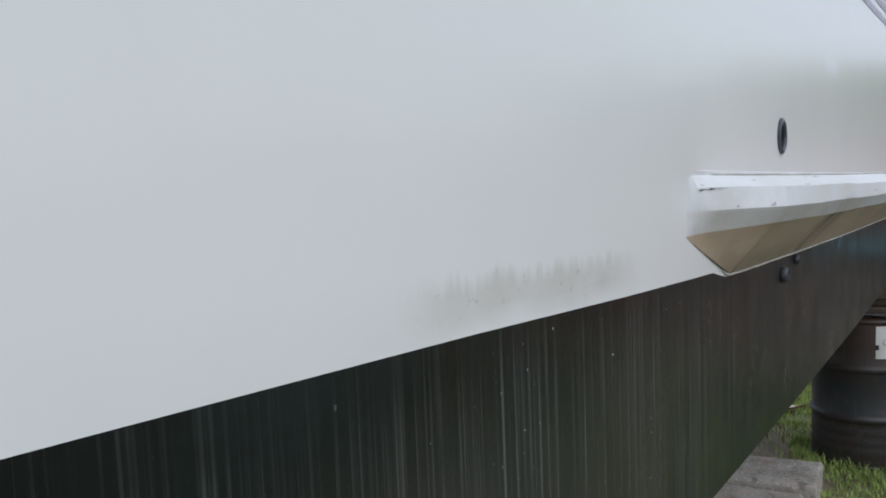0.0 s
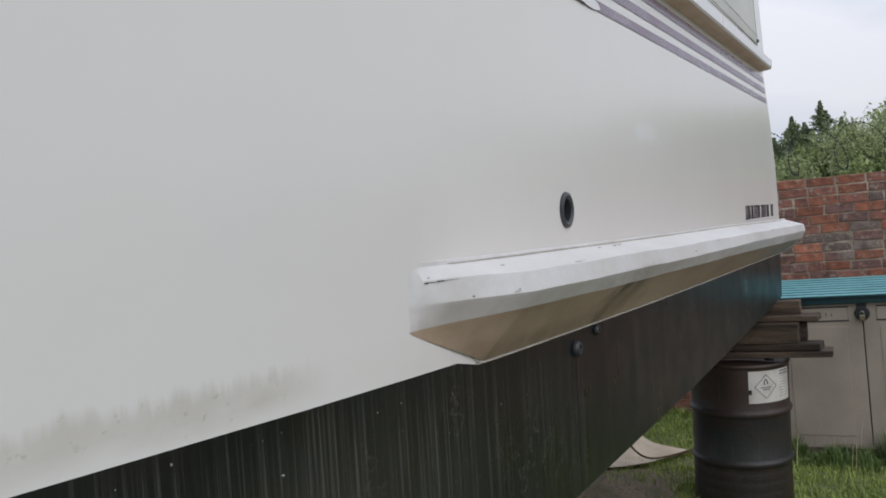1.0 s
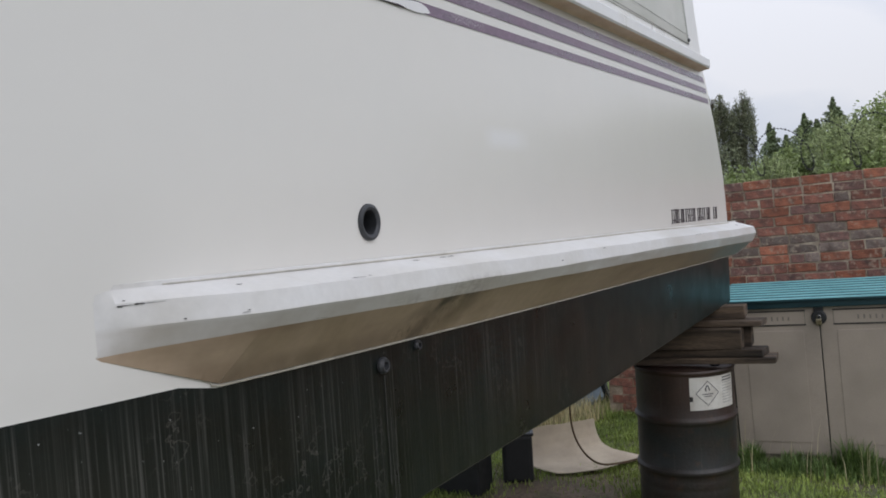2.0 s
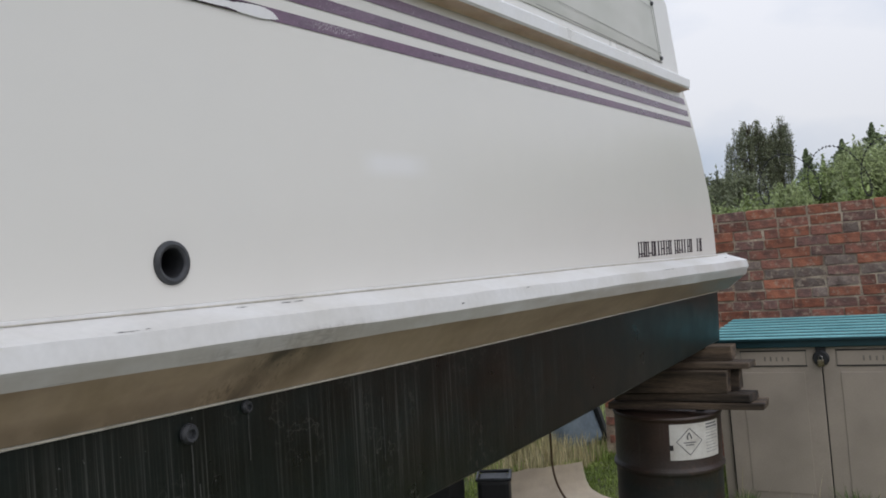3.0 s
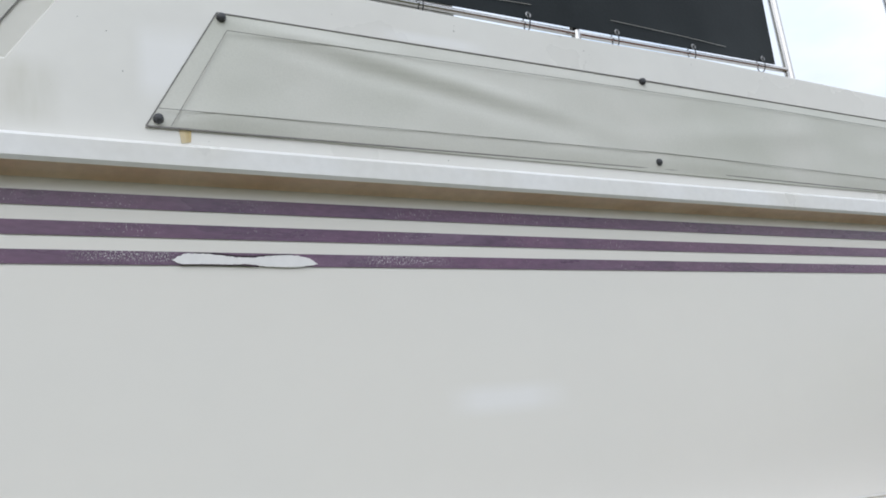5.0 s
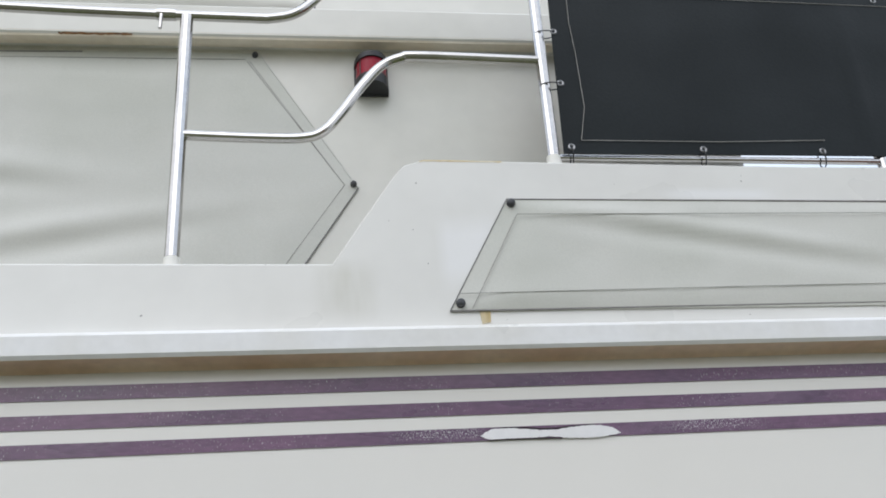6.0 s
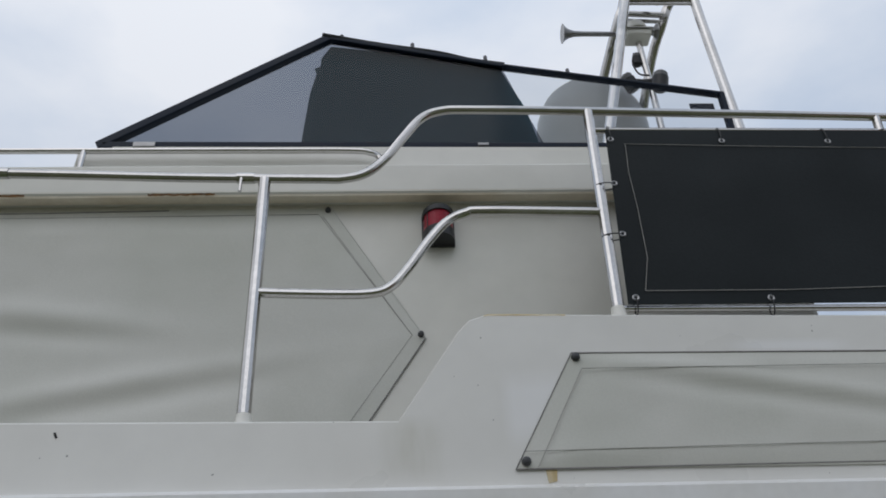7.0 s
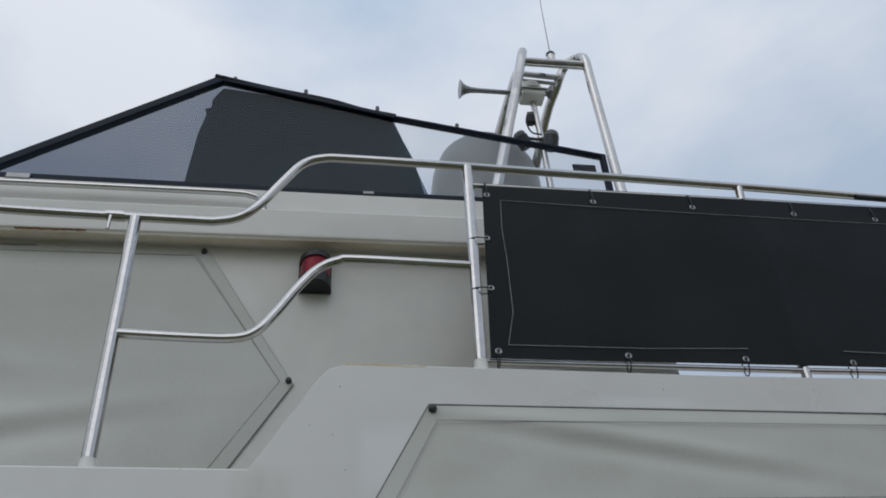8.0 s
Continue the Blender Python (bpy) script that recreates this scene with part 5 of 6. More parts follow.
tube(bm, [on_drum(ac - 0.03, zc + 0.012, 0.0018), on_drum(ac - 0.045, zc + 0.025, 0.0018), on_drum(ac - 0.01, zc + 0.045, 0.0018), on_drum(ac + 0.02, zc + 0.03, 0.0018), on_drum(ac + 0.035, zc + 0.015, 0.0018)], 0.003, 6, 4)
part("flame_mark", bm, M_LINE, label)
rng = random.Random(5)
for z, w in [(zc - 0.008, 0.24), (zc - 0.02, 0.16)]:
    part("print_bar", drum_patch(ac - w / 2, ac + w / 2, z, z + 0.005, 0.0019, 5), M_LINE, label)
for k in range(10):
    z = 0.839 - k * 0.0165
    a = A0 + 0.66 * (A1 - A0)
    part("print_bar", drum_patch(a, a + (A1 - a) * rng.uniform(0.55, 0.95), z - (0.008 if k < 2 else 0.0035), z, 0.0019, 5), M_LINE if k < 2 else M_DULLINK, label)
part("torn_spot", drum_patch(A0, A0 + 0.06, 0.712, 0.740, 0.0021, 4), M_SCRATCH, label)

rng = random.Random(12)
for k, (y0, y1, z0, z1, xc, w, turn) in enumerate(((-0.305, 0.52, 0.894, 0.932, 3.50, 0.15, 0.06), (-0.25, 0.50, 0.936, 0.974, 3.53, 0.15, -0.03), (-0.130, 0.46, 0.978, 1.095, 3.49, 0.10, 0.02), (-0.165, 0.46, 0.978, 1.090, 3.605, 0.11, -0.01), (-0.24, 0.50, 1.099, 1.137, 3.57, 0.15, -0.05), (-0.130, 0.42, 1.137, 1.209, 3.62, 0.13, 0.03))):
    bm = bmesh.new()
    box(bm, (xc - w / 2, y0, z0), (xc + w / 2, y1, z1), 0.006, Matrix.Rotation(turn, 4, "Z") @ Matrix.Rotation(-0.04, 4, "X"), 0.005, rng)
    solid("packing_timber", bm, M_WOOD, ("thick weathered timber block" if k in (2, 3, 5) else "weathered grey-brown plank") + " packed between the drum and the hull", "timber", group="packing timbers")

# ---- plastic storage box by the wall ----
store = thing("storage_box", "beige plastic storage box with teal ribbed lid and padlocked doors", "storage box", place=(0, 0, 0))
XF, YL, YRT = 4.57, 0.235, -1.075
bm = bmesh.new()
box(bm, (XF + 0.03, YRT, -0.09), (5.30, YL, 1.075), 0.012)
part("body", bm, M_BOX, store)
MID = -0.42
for a, b in ((YL - 0.075, MID + 0.0032), (MID - 0.0032, YRT + 0.075)):
    bm = bmesh.new()
    lo, hi = min(a, b), max(a, b)
    box(bm, (XF, lo, 0.05), (XF + 0.028, hi, 1.075), 0.006)
    door = part("door", bm, M_BOX, store)
    for z0, z1 in ((0.945, 1.040), (0.14, 0.905)):
        in0, in1 = lo + 0.10, hi - 0.10
        if z1 < 0.93:
            bm = bmesh.new()
            box(bm, (XF - 0.004, in0, z0), (XF + 0.002, in1, z1), 0.003)
            part("panel", bm, M_BOX, door)
        else:
            in0, in1 = (lo + 0.085, hi - 0.10) if a > MID else (lo + 0.10, hi - 0.085)
            bm = bmesh.new()
            box(bm, (XF - 0.003, in0, z0), (XF + 0.002, in1, z1), 0.002)
            part("panel", bm, M_BOX, door)
            for z in (z0, z1):
                bm = bmesh.new()
                box(bm, (XF - 0.0045, in0 - 0.004, z - 0.0042), (XF + 0.001, in1 + 0.004, z + 0.0042))
                part("groove", bm, M_SCRATCH, door)
            for yy in (in0, in1):
                bm = bmesh.new()
                box(bm, (XF - 0.0042, yy - 0.0022, z0), (XF + 0.001, yy + 0.0022, z1))
                part("groove", bm, M_BOXDARK, door)
            rng = random.Random(3)
            for k in range(5):
                yy = in0 + (in1 - in0) * (0.25 + 0.09 * k)
                bm = bmesh.new()
                box(bm, (XF - 0.005, yy, z0 + 0.03), (XF - 0.002, yy + 0.010, z0 + rng.uniform(0.05, 0.065)))
                part("print_bar", bm, M_BOXDARK, door)
bm = bmesh.new()
box(bm, (XF + 0.004, MID - 0.0032, 0.06), (XF + 0.012, MID + 0.0032, 1.0))
part("door_gap", bm, M_VOID, store)
bm = bmesh.new()
box(bm, (XF + 0.010, YL - 0.0745, 0.05), (XF + 0.033, YL - 0.0665, 1.06))
part("door_gap", bm, M_VOID, store)
bm = bmesh.new()
lathe(bm, [(0.048, -0.01), (0.048, 0.012), (0.040, 0.02), (0.002, 0.02)], 20, Matrix.Translation((XF - 0.002, MID, 0.992)) @ Matrix.Rotation(-math.pi / 2, 4, "Y"))
latch = part("latch", bm, M_RUBBER, store, "black plastic latch", True)
bm = bmesh.new()
box(bm, (XF - 0.014, MID - 0.03, 1.0), (XF + 0.002, MID + 0.03, 1.075), 0.006)
part("latch_tab", bm, M_RUBBER, latch)
bm = bmesh.new()
box(bm, (XF - 0.042, MID - 0.018, 0.945), (XF - 0.022, MID + 0.018, 0.985), 0.004)
lock = part("padlock", bm, M_BRASS, store, "small brass padlock")
part("shackle", tube(bmesh.new(), [(XF - 0.032, MID - 0.012, 0.984), (XF - 0.032, MID - 0.011, 1.003), (XF - 0.032, MID, 1.010), (XF - 0.032, MID + 0.011, 1.003), (XF - 0.032, MID + 0.012, 0.984)], 0.003, 6, 3), M_STEEL, lock, "", True)
# lid: a dark base with raised ribs along it
bm = bmesh.new()
box(bm, (XF - 0.03, YRT - 0.03, 1.062), (5.33, YL + 0.03, 1.112), 0.008)
lid = part("lid", bm, M_DTEAL, store, "dark teal lid with pale teal ribs")
for k in range(8):
    x0 = XF - 0.045 + k * 0.110
    z0 = 1.113 + 0.0049 * k
    bm = bmesh.new()
    box(bm, (x0, YRT - 0.045, z0), (x0 + 0.066, YL + 0.045, z0 + 0.016), 0.005)
    rib = part("rib", bm, M_TEAL, lid)
    # dark teal strip on each rib's front face, standing in for its shade
    bm = bmesh.new()
    box(bm, (x0 - 0.004, YRT - 0.043, z0 - 0.004), (x0 + 0.008, YL + 0.043, z0 + 0.010), 0.002)
    part("groove", bm, M_DTEAL, rib)

store.rotation_euler.x = -0.045
store.location.y = -0.047

# ---- brick wall ----
WX = 5.55
WTOP = 1.950
wall = tagged(new("wall_yard", finish("wall_yard", box(bmesh.new(), (WX + 0.0090, -9.0, 0.0), (WX + 0.21, 1.40, WTOP - 0.004)), M_MORTAR)), "old red brick yard wall with worn mortar joints", "wall", kind="structure")

# the wall's bed falls with the yard
for v in wall.data.vertices:
    v.co.z += -0.045 * v.co.y if v.co.z > 1 else -0.3

# ---- ground ----
bm = bmesh.new()
N = 60


def ground_z(x, y):
    near = math.exp(-((x - 2) / 14) ** 2 - (y / 14) ** 2)
    return 0.03 * near * noise.noise((x * 0.7, y * 0.7, 0.3)) + 0.012 * near * noise.noise((x * 3, y * 3, 1.0))


def warp(u):
    return 600 * u ** 5 + 14 * u


grid_faces(bm, [[(2.5 + warp(i / N * 2 - 1), warp(j / N * 2 - 1), ground_z(2.5 + warp(i / N * 2 - 1), warp(j / N * 2 - 1)) - 0.015) for i in range(N + 1)] for j in range(N + 1)])
ground = solid("ground", bm, M_SOIL, "rough yard ground of grass and bare soil", "ground", "structure", True)

# concrete blocks under the keel
for (x0, y0, x1, y1, z1, turn, text) in ((2.42, 0.335, 2.86, 0.80, 0.15, 0.10, "worn concrete block with exposed aggregate under the keel"), (1.93, 0.36, 2.40, 0.80, 0.13, 0.04, "cracked concrete block lying beside another block")):
    bm = bmesh.new()
    box(bm, (x0, y0, -0.02), (x1, y1, z1), 0.018, Matrix.Rotation(turn, 4, "Z"), 0.012, random.Random(int(x0 * 100)))
    solid("concrete_block", bm, M_CONC, text, "block", group="blocks under the keel")

# dark keel chock and crate beneath the boat
bm = bmesh.new()
box(bm, (3.26, 1.52, -0.02), (3.47, 1.95, 0.60), 0.015)
solid("keel_chock", bm, M_RUBBER, "black chock standing under the boat's bottom", "chock")
crate = thing("plastic_crate", "black plastic crate with a raised rim on the ground", "crate")
bm = bmesh.new()
box(bm, (3.60, 1.335, -0.01), (3.80, 1.545, 0.325), 0.03, Matrix.Rotation(0.45, 4, "Z"))
part("body", bm, M_RUBBER, crate)
rim = [Vector((3.70, 1.44, 0.328)) + Matrix.Rotation(0.45, 3, "Z") @ Vector((a * 0.10, b * 0.105, 0)) for a, b in ((-1, -1), (1, -1), (1, 1), (-1, 1), (-1, -1))]
part("rim", tube(bmesh.new(), rim, 0.012, 8, 1), M_GREYRUB, crate, "", True)

# piece of old carpet: stands up behind the crate and runs out over the grass
bm = bmesh.new()
rows = []
for i in range(29):
    s = i / 28
    reach = lerp([(0, 0), (0.2, 0.015), (0.38, 0.06), (0.52, 0.15), (0.66, 0.34), (0.82, 0.65), (1, 1)], s)
    high = lerp([(0, 1), (0.2, 0.73), (0.38, 0.46), (0.52, 0.25), (0.66, 0.10), (0.82, 0.045), (1, 0.02)], s)
    row = []
    for j in range(17):
        w = j / 16
        tx, ty = 3.90 + 0.56 * w, 1.54 - 0.39 * w
        fx, fy = 3.74 + 0.64 * w + 0.10 * (1 - w) ** 4, 1.20 - 0.47 * w - 0.05 * math.sin(math.pi * w)
        row.append((tx + (fx - tx) * reach, ty + (fy - ty) * reach, (0.255 - 0.02 * w) * high + 0.012 + 0.014 * noise.noise((3 * s, 4 * w, 0))))
    rows.append(row)
top = grid_faces(bm, rows)
bot = grid_faces(bm, [[(x - 0.004, y + 0.007, z - 0.006) for x, y, z in r] for r in rows])
edge_a = top[0] + [r[-1] for r in top[1:]] + top[-1][-2::-1] + [r[0] for r in top[-2:0:-1]]
edge_b = bot[0] + [r[-1] for r in bot[1:]] + bot[-1][-2::-1] + [r[0] for r in bot[-2:0:-1]]
for i in range(len(edge_a)):
    j = (i + 1) % len(edge_a)
    bm.faces.new((edge_a[i], edge_a[j], edge_b[j], edge_b[i]))
solid("carpet_offcut", bm, M_CARPET, "beige carpet offcut curling down onto the grass", "carpet", smooth=True)
solid("hose", tube(bmesh.new(), [(3.86, 1.10, 1.12), (3.86, 1.10, 0.6), (3.865, 1.09, 0.33), (3.90, 1.03, 0.16), (3.99, 0.95, 0.06), (4.15, 0.85, 0.03), (4.4, 0.72, 0.02), (4.7, 0.55, 0.01)], 0.007, 8, 5), M_CABLE, "thin brown hose hanging from the stern to the grass", "hose", smooth=True)

# covered things beyond the end of the wall
for (x, y, r, h, lean, text) in ((5.78, 1.75, 0.24, 0.62, -0.34, "blue-grey plastic drum leaning in long grass"), (6.0, 2.36, 0.26, 0.55, -0.5, "dull grey plastic drum in long grass")):
    bm = bmesh.new()
    lathe(bm, [(r * 0.9, 0), (r, 0.03), (r, h * 0.45), (r * 1.03, h * 0.5), (r, h * 0.55), (r, h - 0.06), (r * 0.85, h - 0.01), (0.002, h)], 28, Matrix.Rotation(lean, 4, "X"))
    ob = solid("plastic_drum", bm, M_BLUEGREY, text, "drum", smooth=True, group="drums beyond the wall")
    ob.location = (x, y, -0.02)
bm = bmesh.new()
box(bm, (-0.03, -0.03, -0.03), (0.03, 0.03, 0.75), 0.006)
solid("dark_post", bm, M_RUBBER, "dark leaning wooden post by the end of the wall", "post").matrix_world = pose(5.84, 1.50, 0.0, -18)

# coil of barbed wire along the wall
coil = thing("barbed_wire", "loose coil of rusty barbed wire along the brick wall", "barbed wire")
pts = []
for i in range(52, 290):
    a = i * 0.165 - 0.63
    y = 0.72 - i * 0.00893
    r = 0.185 + 0.012 * math.sin(i * 0.05)
    pts.append((WX + 0.10 + 0.06 * math.cos(a), y + 0.115 * math.cos(a - 0.3) + 0.012 * math.sin(i * 0.11), 2.167 - 0.045 * y + r * math.sin(a)))
part("strand", tube(bmesh.new(), pts, 0.0017, 5, 1), M_WIRE, coil)
for p in map(Vector, pts):
    bm = bmesh.new()
    for k in range(2):
        d = Vector((rng.uniform(-1, 1), rng.uniform(-1, 1), rng.uniform(-1, 1))).normalized() * 0.010
        tube(bm, [p - d, p + d], 0.0036, 4, 1)
    part("barb", bm, M_WIRE, coil)



# ---- plants ----
def leaf_mesh(name, centres, sizes, mat, seed, narrow=0.35, droop=0.0):
    """Many small leaves, each two triangles bent along the middle, at random turns."""
    r = np.random.RandomState(seed)
    n = len(centres)
    a = r.normal(size=(n, 3))
    a[:, 2] = a[:, 2] * (1 - abs(droop)) - droop * 1.6
    a /= np.linalg.norm(a, axis=1)[:, None]
    b = np.cross(a, r.normal(size=(n, 3)))
    b /= np.linalg.norm(b, axis=1)[:, None]
    c = np.cross(a, b)
    s = np.asarray(sizes)[:, None]
    p0, p2 = centres - a * s * 0.5, centres + a * s * 0.5
    mid = centres + c * s * 0.07
    p1, p3 = mid + b * s * narrow * 0.5, mid - b * s * narrow * 0.5
    verts = np.stack([p0, p1, p2, p3], 1).reshape(-1, 3)
    faces = [(4 * i, 4 * i + 1, 4 * i + 2) for i in range(n)] + [(4 * i, 4 * i + 2, 4 * i + 3) for i in range(n)]
    me = bpy.data.meshes.new(name)
    me.from_pydata(verts.tolist(), [], faces)
    me.materials.append(mat)
    return me


def plant(name, label, category, place, height, spread, mat, seed, count, leaf, limbs=9, droop=0.0, trunk=0.05, low=0.15, group="", narrow=0.35):
    """A tapered trunk with limbs and twigs, and leaves in uneven clumps round the twigs."""
    r = random.Random(seed)
    ob = thing(name, label, category, group, place)
    bm = bmesh.new()
    tube(bm, [(0, 0, -0.1), (r.uniform(-.05, .05), r.uniform(-.05, .05), height * 0.45), (r.uniform(-.1, .1), r.uniform(-.1, .1), height * 0.9)], trunk, 7, 4, taper=trunk * 0.2)
    tips = []
    for k in range(limbs):
        z0 = height * r.uniform(low, 0.75)
        ang = r.uniform(0, 2 * math.pi)
        reach = spread * r.uniform(0.45, 1.0) * (1.1 - 0.6 * z0 / height)
        z1 = min(height * r.uniform(0.82, 0.97), z0 + height * r.uniform(0.1, 0.35))
        tip = Vector((reach * math.cos(ang), reach * math.sin(ang), z1))
        mid = Vector((tip.x * 0.5, tip.y * 0.5, (z0 + z1) / 2 + 0.04 * height))
        tube(bm, [(0, 0, z0), mid, tip], trunk * 0.4, 5, 3, taper=trunk * 0.1)
        tips += [(tip, 1.0), (mid.lerp(tip, 0.5), 0.8), (mid, 0.5)]
        for q in range(2):
            t2 = tip + Vector((r.uniform(-.3, .3) * spread, r.uniform(-.3, .3) * spread, r.uniform(-0.14, 0.03) * height))
            tube(bm, [mid.lerp(tip, 0.6), t2], trunk * 0.15, 4, 1, taper=trunk * 0.06)
            tips.append((t2, 0.7))
    tips += [(Vector((r.uniform(-.1, .1), r.uniform(-.1, .1), height * f)), 0.8) for f in (0.75, 0.85, 0.93)]
    shoots = []
    if not droop:
        for tip, weight in list(tips)[::2]:
            if tip.z > height * 0.6:
                end = tip + Vector((r.uniform(-.10, .10) * spread, r.uniform(-.10, .10) * spread, height * r.uniform(0.05, 0.13)))
                tube(bm, [tip, end], trunk * 0.12, 4, 1, taper=trunk * 0.04)
                shoots += [tip.lerp(end, q / 9) + Vector((r.uniform(-1, 1), r.uniform(-1, 1), 0)) * 0.05 * (1.15 - q / 9) * spread for q in range(10) for e in range(4)]
    part("trunk", bm, M_BARK, ob, "", True)
    g = np.random.RandomState(seed + 7)
    w = np.array([t[1] for t in tips])
    pick = g.choice(len(tips), size=count, p=w / w.sum())
    base = np.array([tuple(t[0]) for t in tips])[pick]
    off = g.normal(size=(count, 3)).clip(-1.7, 1.7) * np.array([spread * 0.17, spread * 0.17, height * 0.04])
    if droop:
        off[:, 2] -= np.abs(g.normal(size=count)) * height * 0.14
        strand = np.round(base * 7 + g.randint(0, 4, (count, 1))) * 0.01
        off[:, :2] *= 0.7
        base = base + strand
    cs = base + off
    cs[:, 2] = np.maximum(cs[:, 2], 0.05)
    if shoots:
        cs = np.concatenate([cs, np.array([tuple(p) for p in shoots])])
        count = len(cs)
    crown = new("crown", leaf_mesh("crown", cs, leaf * g.uniform(0.6, 1.3, count), mat, seed, narrow, droop))
    crown.parent = ob
    tagged(crown, kind="stuff")
    return ob


for k, (x, y, h, s, m, n) in enumerate(((9.2, 1.55, 2.30, 0.55, M_LEAF2, 1800), (9.0, 0.95, 2.15, 0.5, M_LEAF, 1700), (10.0, 0.50, 2.30, 0.50, M_LEAF, 2200), (10.2, 0.0, 2.62, 0.42, M_LEAF2, 2200), (9.6, -0.45, 2.66, 0.6, M_LEAF2, 2600),
                                        (10.4, -0.80, 2.95, 0.75, M_LEAF, 3200), (10.0, -1.5, 3.15, 0.85, M_LEAF2, 3400), (10.3, -2.5, 3.3, 1.0, M_LEAF, 3200), (10.0, -3.8, 3.1, 1.0, M_LEAF2, 2800), (10.2, -5.2, 3.4, 1.1, M_LEAF, 2600),
                                        (8.0, 0.35, 2.10, 0.45, M_LEAF2, 1500), (8.1, -0.35, 2.16, 0.5, M_LEAF, 1700), (8.0, -1.05, 2.24, 0.5, M_LEAF2, 1700))):
    plant("bush", "pale green willow scrub behind the brick wall" if m is M_LEAF2 else "green leafy bush behind the brick wall", "bush", (x, y, 0.0), h, s, m, 20 + k, int(n * 4.6), 0.066 if m is M_LEAF2 else 0.055, limbs=18, trunk=0.035, low=0.35, group="scrub behind the wall", narrow=0.26 if m is M_LEAF2 else 0.5)
def birch(place, height, spread, seed, strands):
    """A birch: a pale trunk, arching limbs and long hanging strands of small leaves."""
    r = random.Random(seed)
    ob = thing("birch_tree", "dark drooping birch tree rising beyond the wall", "tree", "birches beyond the wall", place)
    bm = bmesh.new()
    tube(bm, [(0, 0, -0.1), (0.04, -0.03, height * 0.5), (-0.02, 0.03, height * 0.95)], 0.14, 8, 4, taper=0.03)
    leaves = []
    for k in range(strands):
        reach, ang = spread * math.sqrt(r.uniform(0.02, 1.0)), r.uniform(0, 2 * math.pi)
        u = reach / spread
        top = height * (1.0 - 0.24 * u ** 2.4 - r.uniform(0.0, 0.05 + 0.10 * (1 - u)) - (r.uniform(0.15, 0.45) if k % 5 > 2 else 0.0))
        hang = height * r.uniform(0.12, 0.42)
        px, py = reach * math.cos(ang), reach * math.sin(ang)
        if k % 3 == 0:
            tube(bm, [(0, 0, top - 0.28 * height * u - 0.1), (px * 0.6, py * 0.6, top - 0.02), (px, py, top - 0.03)], 0.04, 5, 3, taper=0.01)
        tube(bm, [(px, py, top), (px * 1.06 + r.uniform(-.1, .1), py * 1.06 + r.uniform(-.1, .1), top - hang)], 0.010, 4, 1, taper=0.005)
        for q in range(int(40 + 260 * hang / height * 1.6)):
            d = r.random()
            leaves.append((px * (1 + 0.06 * d) + r.gauss(0, 0.075), py * (1 + 0.06 * d) + r.gauss(0, 0.075), top + 0.06 - hang * d + r.gauss(0, 0.05)))
    part("trunk", bm, M_BARK, ob, "", True)
    cs = np.array(leaves)
    sizes = 0.100 * np.random.RandomState(seed).uniform(0.6, 1.3, len(cs))
    crown = new("crown", leaf_mesh("crown", cs, sizes, M_LEAF3, seed, 0.5, 0.6))
    crown.parent = ob
    tagged(crown, kind="stuff")
    return ob


birch((48.6, 9.35, 0.0), 7.20, 1.38, 61, 150)
birch((49.2, 7.82, 0.0), 7.24, 0.74, 62, 84)
for x, y, h, s, seed in ((15.0, 3.3, 2.9, 0.9, 71), (15.5, 4.6, 3.0, 1.1, 72), (16.5, 3.0, 2.92, 0.8, 73), (14.5, 6.0, 3.2, 1.3, 74),):
    plant("tree", "dark green tree in the distance beyond the yard", "tree", (x, y, 0.0), h, s, M_LEAF3, seed, 8000, 0.095, limbs=18, trunk=0.07, low=0.2, group="trees in the distance")


def spire(place, height, spread, seed, count):
    """A pointed young tree: a straight trunk and short limbs in an uneven cone of leaves."""
    r = random.Random(seed)
    ob = thing("tree", "dark green pointed tree in the distance beyond the wall", "tree", "trees in the distance", place)
    bm = bmesh.new()
    tube(bm, [(0, 0, -0.1), (0.03, 0.02, height * 0.6), (0.0, 0.05, height * 1.06)], 0.09, 7, 4, taper=0.012)
    tips = [(Vector((0, 0.05, height * (0.96 + 0.011 * q))), 0.065 - 0.006 * q) for q in range(9)]
    for k in range(46):
        z0 = height * (0.30 + 0.68 * (k / 46) ** 0.8)
        u = (height - z0) / height
        reach, ang = spread * min(1.1, 0.03 + 3.2 * u) * r.uniform(0.35, 1.0), k * 2.4 + r.uniform(-0.5, 0.5)
        tip = Vector((reach * math.cos(ang), reach * math.sin(ang), min(height * 0.98, z0 + 0.25 * reach)))
        tube(bm, [(0, 0, z0), tip], 0.022, 4, 2, taper=0.006)
        tips += [(tip, 0.035 + 0.36 * u), (tip * 0.55 + Vector((0, 0, z0)) * 0.45, 0.035 + 0.34 * u)]
    part("trunk", bm, M_BARK, ob, "", True)
    cs = np.array([tuple(t + Vector((r.gauss(0, w), r.gauss(0, w), r.gauss(0, w) * 0.8))) for t, w in (r.choice(tips) for q in range(count))])
    crown = new("crown", leaf_mesh("crown", cs, 0.12 * np.random.RandomState(seed).uniform(0.6, 1.3, len(cs)), M_LEAF4, seed, 0.5))
    crown.parent = ob
    tagged(crown, kind="stuff")
    return ob


for y, h, s, seed in ((1.95, 4.80, 1.0, 81), (2.55, 4.05, 0.95, 84), (3.05, 4.35, 0.9, 82), (3.75, 3.6, 0.9, 85), (4.45, 4.15, 0.7, 83), (1.25, 4.2, 1.0, 86)):
    spire((35.0 + 0.5 * (seed % 3), y, 0.0), h, s, seed, 5200)


